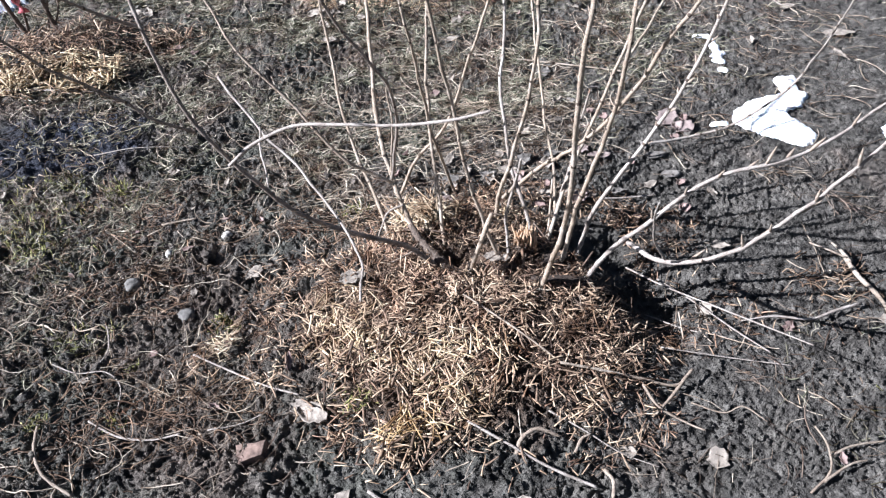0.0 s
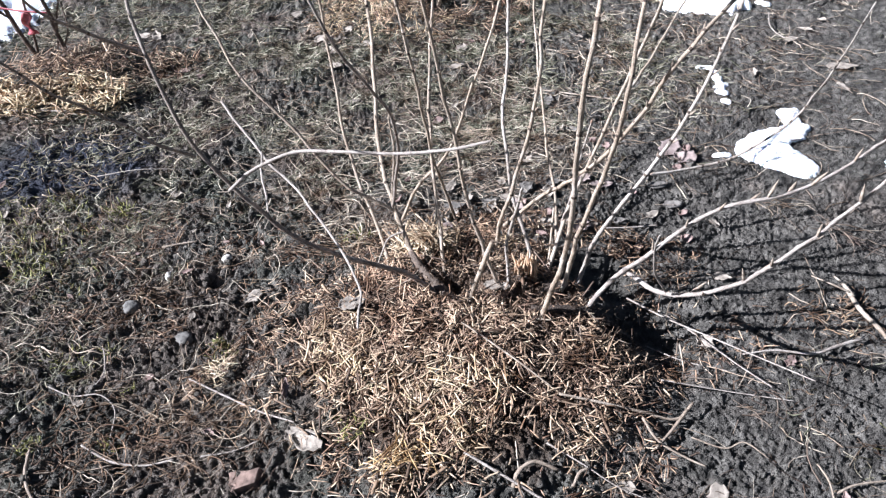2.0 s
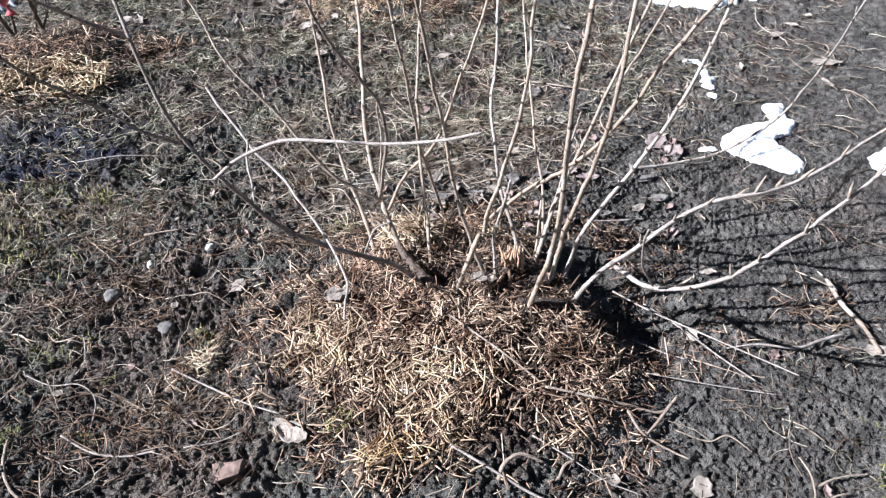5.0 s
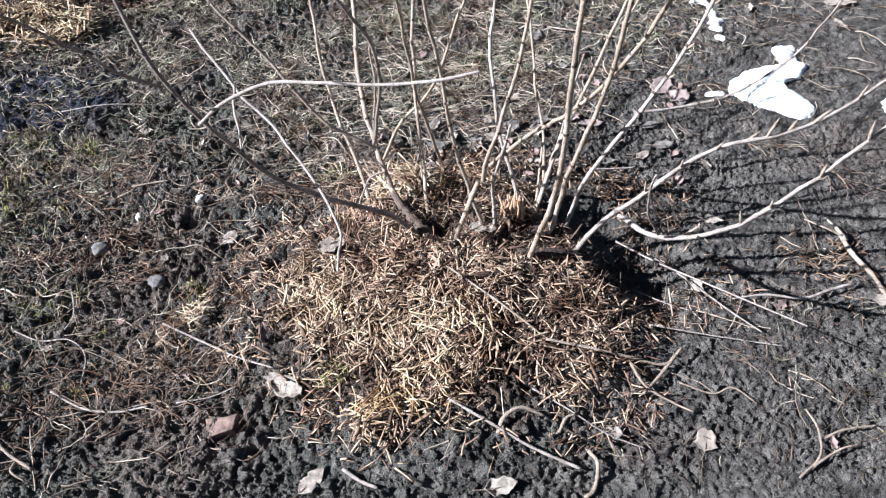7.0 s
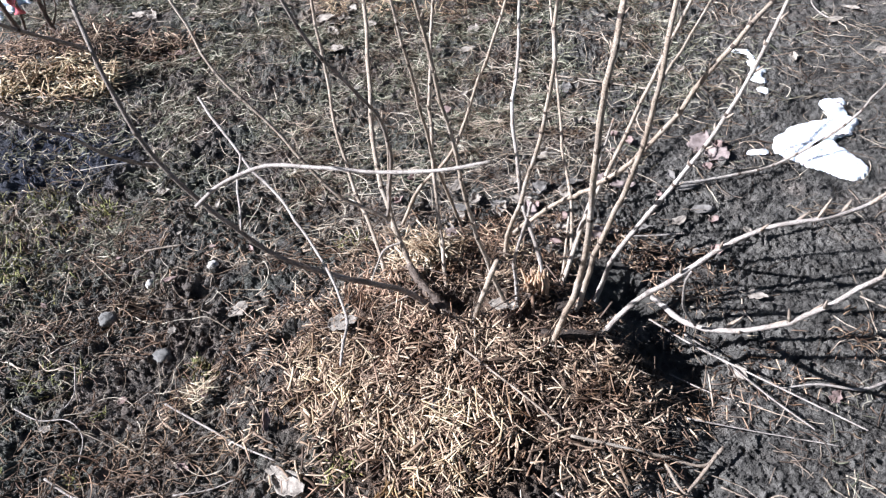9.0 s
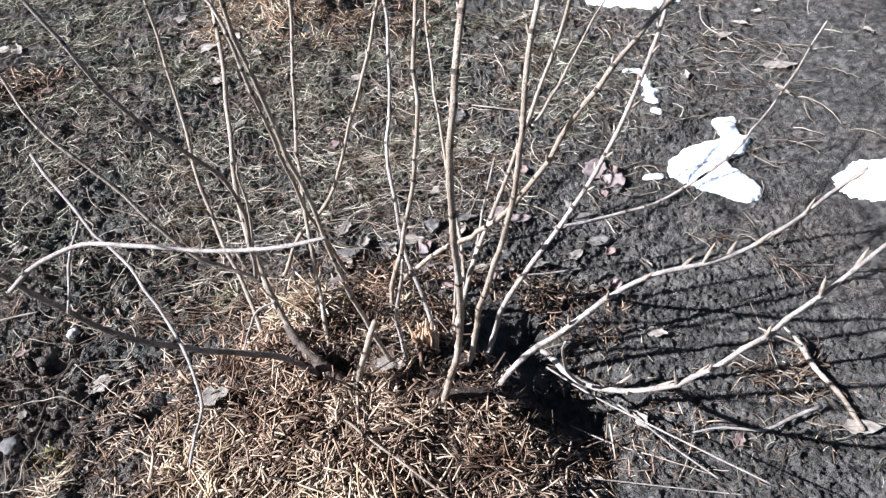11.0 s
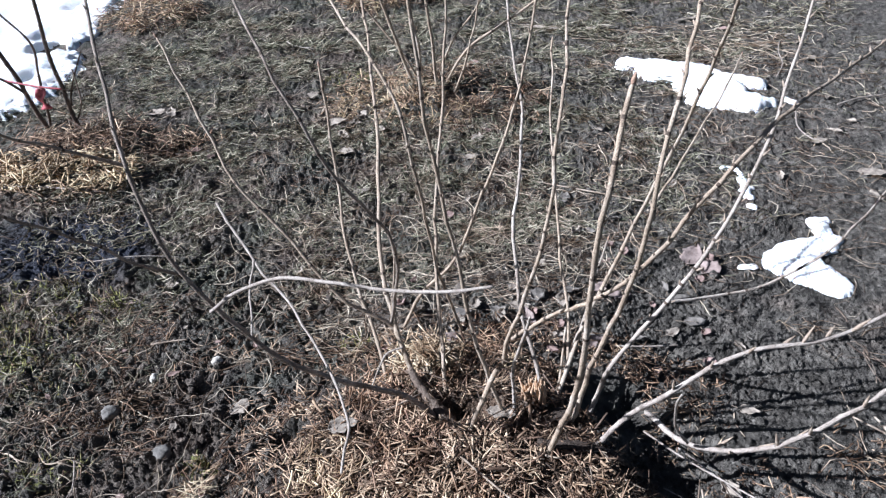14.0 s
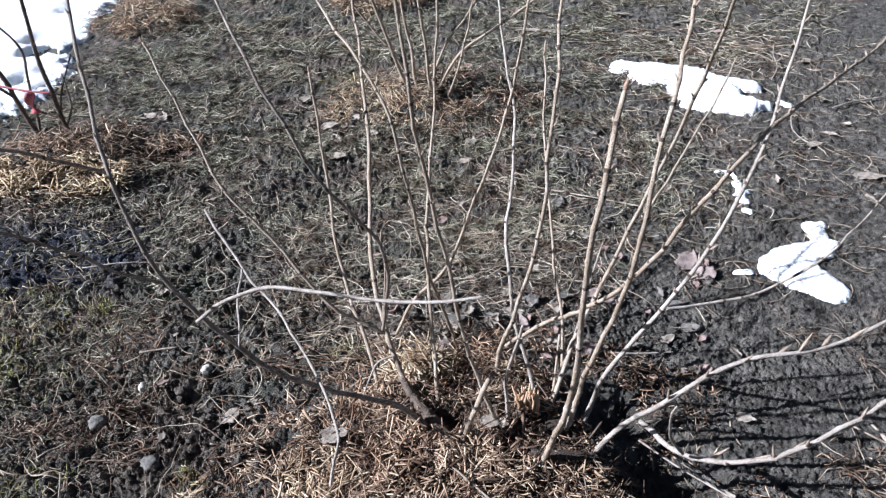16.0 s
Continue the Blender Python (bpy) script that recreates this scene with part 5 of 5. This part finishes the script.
stick("grey twig lying beside the heap", TWIG, 0.004, 0.003, [(0.12, 1.27, 0.03), (0.17, 1.22, 0.03), (0.24, 1.16, 0.025), (0.31, 1.1, 0.02)])
stick("thin crooked root on bare soil", TWIG, 0.003, 0.002, [(0.6, 1.02, 0.004), (0.66, 0.99, 0.004), (0.7, 0.995, 0.012), (0.74, 0.96, 0.004)])


# ---- leaves ----
leaf_rng = random.Random(9)
LEAF_U, LEAF_V = (a.ravel() for a in np.meshgrid(np.linspace(-0.35, 0.35, 5), np.linspace(-0.35, 0.35, 5)))


def leaf(x, y, length, width, turn, mat, label, curl=0.25, up=0.006, tilt=0.0, name="dry_leaf"):
    rows, cols = 13, 9
    length, width = length * 0.82, width * 0.78
    bm = bmesh.new()
    grid = []
    ph, ruf = leaf_rng.uniform(0, 6), leaf_rng.uniform(0.6, 1.2)
    for i in range(rows):
        u = i / (rows - 1)
        half = width / 2 * max(0.03, math.sin(math.pi * u ** 0.75) ** 0.75) * (1 + 0.16 * math.sin(u * 15 + ph) + leaf_rng.uniform(-0.22, 0.12))
        line = []
        for j in range(cols):
            v = 2 * j / (cols - 1) - 1
            z = curl * width * (v * v * (0.6 + 0.5 * math.sin(3 * u + ph)) + 0.35 * math.sin(4 * u + 2 * v + ph)) * ruf + 0.02 * width * math.sin(19 * u + 11 * v)
            line.append(bm.verts.new(((u - 0.5) * length, v * half, max(z, -0.2 * width))))
        grid.append(line)
    for a, b in zip(grid, grid[1:]):
        for j in range(cols - 1):
            bm.faces.new((a[j], a[j + 1], b[j + 1], b[j]))
    ob = thing(name, from_bm(bm, name), mat, label, "leaf")
    tagged(ob, group="fallen leaves")
    ob.modifiers.new("thick", "SOLIDIFY").thickness = 0.0009
    ob.matrix_basis = pose(x, y, float(np.mean(np.sort(relief(x + length * LEAF_U, y + length * LEAF_V))[-6:])) + up * 0.5, tilt, -tilt * 0.5, turn)
    c = spline([(-0.5 * length - 0.35 * length, 0.1 * width, 0.002), (-0.5 * length, 0, 0.002), (0.0, 0, 0.001 - 0.05 * width), (0.45 * length, 0, 0.002)], 0.006)[0]
    part("leaf_stalk", tube("leaf_stalk", c, np.linspace(0.0011, 0.0005, len(c)), 5)[0], TWIG, ob)
    return ob


pale, grey_leaf, red = "pale dry curled leaf on dark soil", "greyish dry leaf on straw mulch", "russet dry leaf lying on soil"
leaf(-0.459, 1.502, 0.075, 0.06, 60, LEAF, pale, 0.2, 0.014)
leaf(-0.155, 1.372, 0.085, 0.065, 20, LEAF, grey_leaf, 0.2, up=0.045)
leaf(0.206, 1.4, 0.08, 0.05, -10, LEAF, "pale dry leaf at the foot of the shrub", 0.2, up=0.04)
leaf(-0.22, 1.005, 0.1, 0.07, 150, LEAF, "crumpled whitish leaf beside the straw heap", 0.25, 0.012)
leaf(-0.255, 1.03, 0.05, 0.045, 40, LEAF, pale, 0.4)
leaf(0.622, 0.888, 0.07, 0.055, 70, LEAF, "broad torn dry leaf with a long stalk")
leaf(0.785, 2.085, 0.12, 0.085, 60, PINK, "crumpled pinkish-brown leaf on dark soil", 0.2)
leaf(0.815, 2.02, 0.1, 0.08, 130, PINK, "crumpled pinkish-brown leaf on dark soil", 0.2)
leaf(0.69, 1.275, 0.065, 0.05, 110, LEAF, pale, 0.35)
leaf(0.441, 0.905, 0.05, 0.035, 160, LEAF, pale)
leaf(0.708, 1.89, 0.08, 0.05, 5, GREY_LEAF, "flat grey leaf on dark soil", 0.1)
leaf(1.51, 2.555, 0.14, 0.065, -10, LEAF, "long grey dry leaf on dark soil", 0.15)
leaf(-0.15, 0.822, 0.085, 0.045, 50, LEAF, "smooth pale dry leaf at the foot of the heap", 0.12, 0.01)
leaf(0.215, 0.8, 0.08, 0.05, 10, LEAF, "crumpled whitish leaf beside the straw heap", 0.4)
leaf(0.853, 0.865, 0.035, 0.02, 80, RUSSET, red, 0.3, 0.018)
leaf(-0.671, 3.43, 0.09, 0.07, 40, LEAF, pale)
leaf(0.117, 2.88, 0.075, 0.06, 80, LEAF, pale, 0.35)
leaf(-0.49, 3.1, 0.12, 0.07, 0, LEAF, pale)
leaf(-1.415, 3.31, 0.12, 0.09, 20, LEAF, pale, 0.3)
leaf(-1.33, 3.3, 0.09, 0.06, 110, LEAF, pale, 0.3)
leaf(-0.265, 3.13, 0.1, 0.06, 50, LEAF, pale)
leaf(0.096, 2.75, 0.075, 0.045, 10, LEAF, pale)
leaf(-0.404, 2.815, 0.1, 0.06, -20, LEAF, pale)
leaf(-0.299, 2.514, 0.09, 0.035, 15, LEAF, pale)
leaf(0.03, 2.98, 0.08, 0.05, 70, LEAF, pale, 0.4)
leaf(-0.3, 3.0, 0.08, 0.05, 140, LEAF, pale, 0.4)
leaf(0.16, 2.95, 0.07, 0.05, 20, RUSSET, red, 0.4)
leaf(0.427, 2.45, 0.09, 0.06, 70, GREY_LEAF, "flat grey leaf on dark soil", 0.15)
leaf(0.791, 1.487, 0.06, 0.04, -20, LEAF, pale, 0.3)
leaf(0.663, 1.75, 0.055, 0.035, 30, LEAF, pale, 0.3)
leaf(0.731, 1.79, 0.075, 0.045, 0, GREY_LEAF, "flat grey leaf on dark soil", 0.15)
leaf(1.406, 2.79, 0.08, 0.045, 10, LEAF, pale)
leaf(0.263, 1.87, 0.09, 0.05, -15, LEAF, pale, 0.3)
leaf(0.2, 1.83, 0.07, 0.05, 60, LEAF, grey_leaf, 0.3)
leaf(0.42, 1.74, 0.06, 0.04, 20, LEAF, pale, 0.35)
leaf(0.49, 1.73, 0.05, 0.035, 120, LEAF, pale, 0.35)
leaf(0.09, 1.84, 0.09, 0.055, 10, GREY_LEAF, "flat grey leaf on dark soil", 0.15)
leaf(1.11, 1.21, 0.09, 0.04, -10, LEAF, pale, 0.2, 0.014)
leaf(0.87, 1.21, 0.045, 0.03, 50, RUSSET, red, 0.35)
leaf(0.60, 1.62, 0.05, 0.03, 80, RUSSET, red, 0.35)
leaf(-0.29, 1.14, 0.06, 0.022, 95, RUSSET, "narrow brown leaf standing in straw", 0.3, 0.02, 40)
leaf(-0.68, 1.62, 0.05, 0.025, 30, RUSSET, red, 0.3)
leaf(-1.1, 2.95, 0.09, 0.06, 10, RUSSET, red, 0.3)
leaf(-0.98, 2.85, 0.07, 0.05, 60, RUSSET, red, 0.3)
leaf(0.44, 4.16, 0.3, 0.05, -25, LEAF, "long pale strip of dry leaf on far soil", 0.2)
leaf(0.75, 4.1, 0.22, 0.05, 10, LEAF, "long pale strip of dry leaf on far soil", 0.2)
leaf(1.25, 4.2, 0.24, 0.05, 15, LEAF, "long pale strip of dry leaf on far soil", 0.2)
leaf(0.9, 4.35, 0.15, 0.05, -10, LEAF, "long pale strip of dry leaf on far soil", 0.2)
for k in range(9):
    x, y = -0.44 + leaf_rng.gauss(0, 0.09), 3.06 + leaf_rng.gauss(0, 0.05)
    leaf(x, y, leaf_rng.uniform(0.05, 0.1), leaf_rng.uniform(0.03, 0.06), leaf_rng.uniform(0, 360), leaf_rng.choice((LEAF, LEAF, GREY_LEAF)), "pale curled leaf scrap in front of a far heap", 0.4)
for k in range(46):
    x, y = leaf_rng.uniform(-1.6, 1.9), leaf_rng.uniform(1.9, 4.6)
    leaf(x, y, leaf_rng.uniform(0.035, 0.08), leaf_rng.uniform(0.02, 0.045), leaf_rng.uniform(0, 360), leaf_rng.choice((LEAF, LEAF, RUSSET)), "small dry leaf scrap on far soil", 0.35)


for k in range(13):
    x, y = leaf_rng.uniform(0.05, 0.55), leaf_rng.uniform(1.69, 1.95)
    leaf(x, y, leaf_rng.uniform(0.06, 0.09), leaf_rng.uniform(0.04, 0.06), leaf_rng.uniform(0, 360), leaf_rng.choice((LEAF, GREY_LEAF, PINK)), "pale curled leaf among litter behind the shrub", 0.3, 0.012)
for k in range(34):
    x, y = leaf_rng.uniform(-0.1, 0.85), leaf_rng.uniform(1.62, 2.35)
    leaf(x, y, leaf_rng.uniform(0.03, 0.06), leaf_rng.uniform(0.02, 0.04), leaf_rng.uniform(0, 360), leaf_rng.choice((LEAF, GREY_LEAF, RUSSET, RUSSET)), "small crumpled leaf scrap behind the shrub", 0.5)
for k in range(16):
    x, y = leaf_rng.uniform(-1.2, -0.35), leaf_rng.uniform(1.0, 2.0)
    leaf(x, y, leaf_rng.uniform(0.02, 0.04), leaf_rng.uniform(0.012, 0.025), leaf_rng.uniform(0, 360), leaf_rng.choice((LEAF, RUSSET)), "tiny dry leaf scrap on crumbly soil", 0.4)


# ---- stones and a brick shard ----
def stone(x, y, size, mat, label, seed, sink=0.3, category="stone", name="stone"):
    ob = lump(name, None, mat, (x, y, height(x, y) + size[2] * (1 - sink)), size, seed, label, seed * 37)
    return tagged(ob, label, category, "stones on the soil")


stone(-0.579, 1.674, (0.015, 0.013, 0.01), WHITE_STONE, "small white stone on dark soil", 1.3)
stone(-0.621, 1.375, (0.02, 0.022, 0.016), STONE, "rounded grey stone on dark soil", 2.1)
stone(-0.80, 1.49, (0.018, 0.024, 0.022), STONE, "brownish grey stone on dark soil", 3.4)
stone(-0.74, 1.62, (0.016, 0.01, 0.01), WHITE_STONE, "pinkish white stone on soil", 7.7)
stone(0.06, 1.15, (0.009, 0.014, 0.009), WHITE_STONE, "small white stone in straw", 8.5, -0.4)
stone(0.455, 1.73, (0.018, 0.012, 0.01), STONE, "dull grey stone on dark soil", 10.5)


def brick_shard():
    bm = bmesh.new()
    bmesh.ops.create_cube(bm, size=1)
    bmesh.ops.bevel(bm, geom=bm.edges[:], offset=0.09, segments=2, profile=0.6, affect="EDGES")
    bmesh.ops.subdivide_edges(bm, edges=bm.edges[:], cuts=2, use_grid_fill=True)
    for v in bm.verts:
        k = 1 + 0.22 * noise.noise(v.co * 2.3) + 0.1 * noise.noise(v.co * 7)
        v.co = Vector((v.co.x * 0.058 * (1 + 0.3 * v.co.y), v.co.y * 0.034 * (1 - 0.3 * v.co.x), v.co.z * 0.034)) * k * 1.1
    ob = thing("brick_shard", from_bm(bm, "brick_shard"), BRICK, "worn broken piece of red brick on soil", "brick")
    ob.matrix_basis = pose(-0.353, 0.948, height(-0.353, 0.948) + 0.001, 6, -8, 8)


brick_shard()


# ---- green weeds ----
def weed(x, y, size, n, seed, label="small yellow-green weed sprouting from soil"):
    rng = np.random.default_rng(seed)
    px, py = scatter(rng, n, x, y, size, size * 0.7)
    start = np.stack([px, py, relief(px, py)], 1)
    me = strands("weed", start, rng.random(n) * 6.283, rng.uniform(0.2, 1.2, n), rng.uniform(0.3, 1.0, n) * min(size, 0.04) * 0.9, rng.uniform(0.0012, 0.0027, n), rng.normal(0, 0.25, n), 5, 4, rng, flat=0.3)
    thing("weed", me, GREEN, label, "weed", group="weeds")


for k, (x, y, size, n) in enumerate([(-0.494, 1.326, 0.03, 40), (-1.166, 1.66, 0.07, 110), (-0.894, 1.055, 0.03, 45), (-0.712, 1.21, 0.022, 30), (-0.7, 1.05, 0.025, 30), (-0.995, 1.945, 0.05, 60),
                                     (-1.2, 2.0, 0.06, 60), (-0.13, 1.03, 0.05, 40), (1.08, 0.93, 0.04, 30), (-0.2, 1.72, 0.05, 50), (-0.51, 3.58, 0.12, 120), (1.0, 0.88, 0.04, 30), (-1.25, 1.75, 0.08, 60)]):
    weed(x, y, size, n, 60 + k)


# ---- single straws and clods ----
def loose_straws():
    """Broad flattened straws that lie uppermost on the heap, each its own piece."""
    rng = np.random.default_rng(71)
    shapes = []
    for k in range(8):
        long, wide = 0.026 + 0.004 * k, 0.0017 + 0.0003 * (k % 4)
        c, run = spline([(-long / 2, 0, 0), (-long * 0.15, 0.0012 * (k % 3 - 1), 0.0006), (long * 0.2, -0.0008 * (k % 2), 0.0004), (long / 2, 0.0006 * k - 0.002, -0.0005)], long / 5)
        me, _, _ = tube("straw", c, wide * (1 - 0.3 * run / run[-1]), 6, rng, 0.12)
        for v in me.vertices:
            v.co.z *= 0.5
        me.materials.append((STALK_PALE, STALK_TAN, STALK_PALE, STALK_BROWN)[k % 4])
        shapes.append(me)
    placed = 0
    while placed < 290:
        x, y = 0.1 + rng.normal(0, 0.19), 1.16 + rng.normal(0, 0.13)
        if math.hypot((x - 0.1) / 0.45, (y - 1.2) / 0.34) > 1 or math.hypot(x + 0.3, y - 1.395) < 0.06 or y > 1.42:
            continue
        ob = part("straw", shapes[int(rng.integers(8))], None, golden_heap)
        ob.matrix_basis = pose(x, y, height(x, y) + 0.014 + 0.012 * rng.random(), rng.normal(0, 10), rng.normal(0, 12), math.degrees(5 * float(turned(np.array([x]), np.array([y]), 0.1, 16)[0])) + rng.normal(0, 45))
        placed += 1


def clods():
    """Larger lumps of soil half sunk in the bed, each its own piece."""
    rng = np.random.default_rng(73)
    shapes = []
    for k in range(7):
        bm = bmesh.new()
        bmesh.ops.create_icosphere(bm, subdivisions=2, radius=1)
        for v in bm.verts:
            v.co *= 1 + 0.6 * noise.noise(v.co * 1.4 + Vector((k * 3.1, 0, 0))) + 0.75 * noise.noise(v.co * 3.3 + Vector((0, k * 2.7, 0)))
        me = from_bm(bm, "clod")
        me.materials.append(SOIL)
        shapes.append(me)
    for k in range(260):
        x, y = rng.uniform(-1.3, -0.3), rng.uniform(0.85, 2.3)
        if k % 4 == 0:
            x, y = rng.uniform(-0.3, 1.1), rng.choice((rng.uniform(0.75, 0.92), rng.uniform(1.65, 2.3)))
        size = 0.005 + 0.009 * rng.random() ** 2
        ob = part("clod", shapes[int(rng.integers(7))], None, ground)
        ob.matrix_basis = pose(x, y, height(x, y) + size * 0.25, 0, 0, rng.uniform(0, 360)) @ Matrix.Diagonal((size * rng.uniform(0.8, 1.4), size, size * rng.uniform(0.6, 0.9), 1))


loose_straws()
clods()
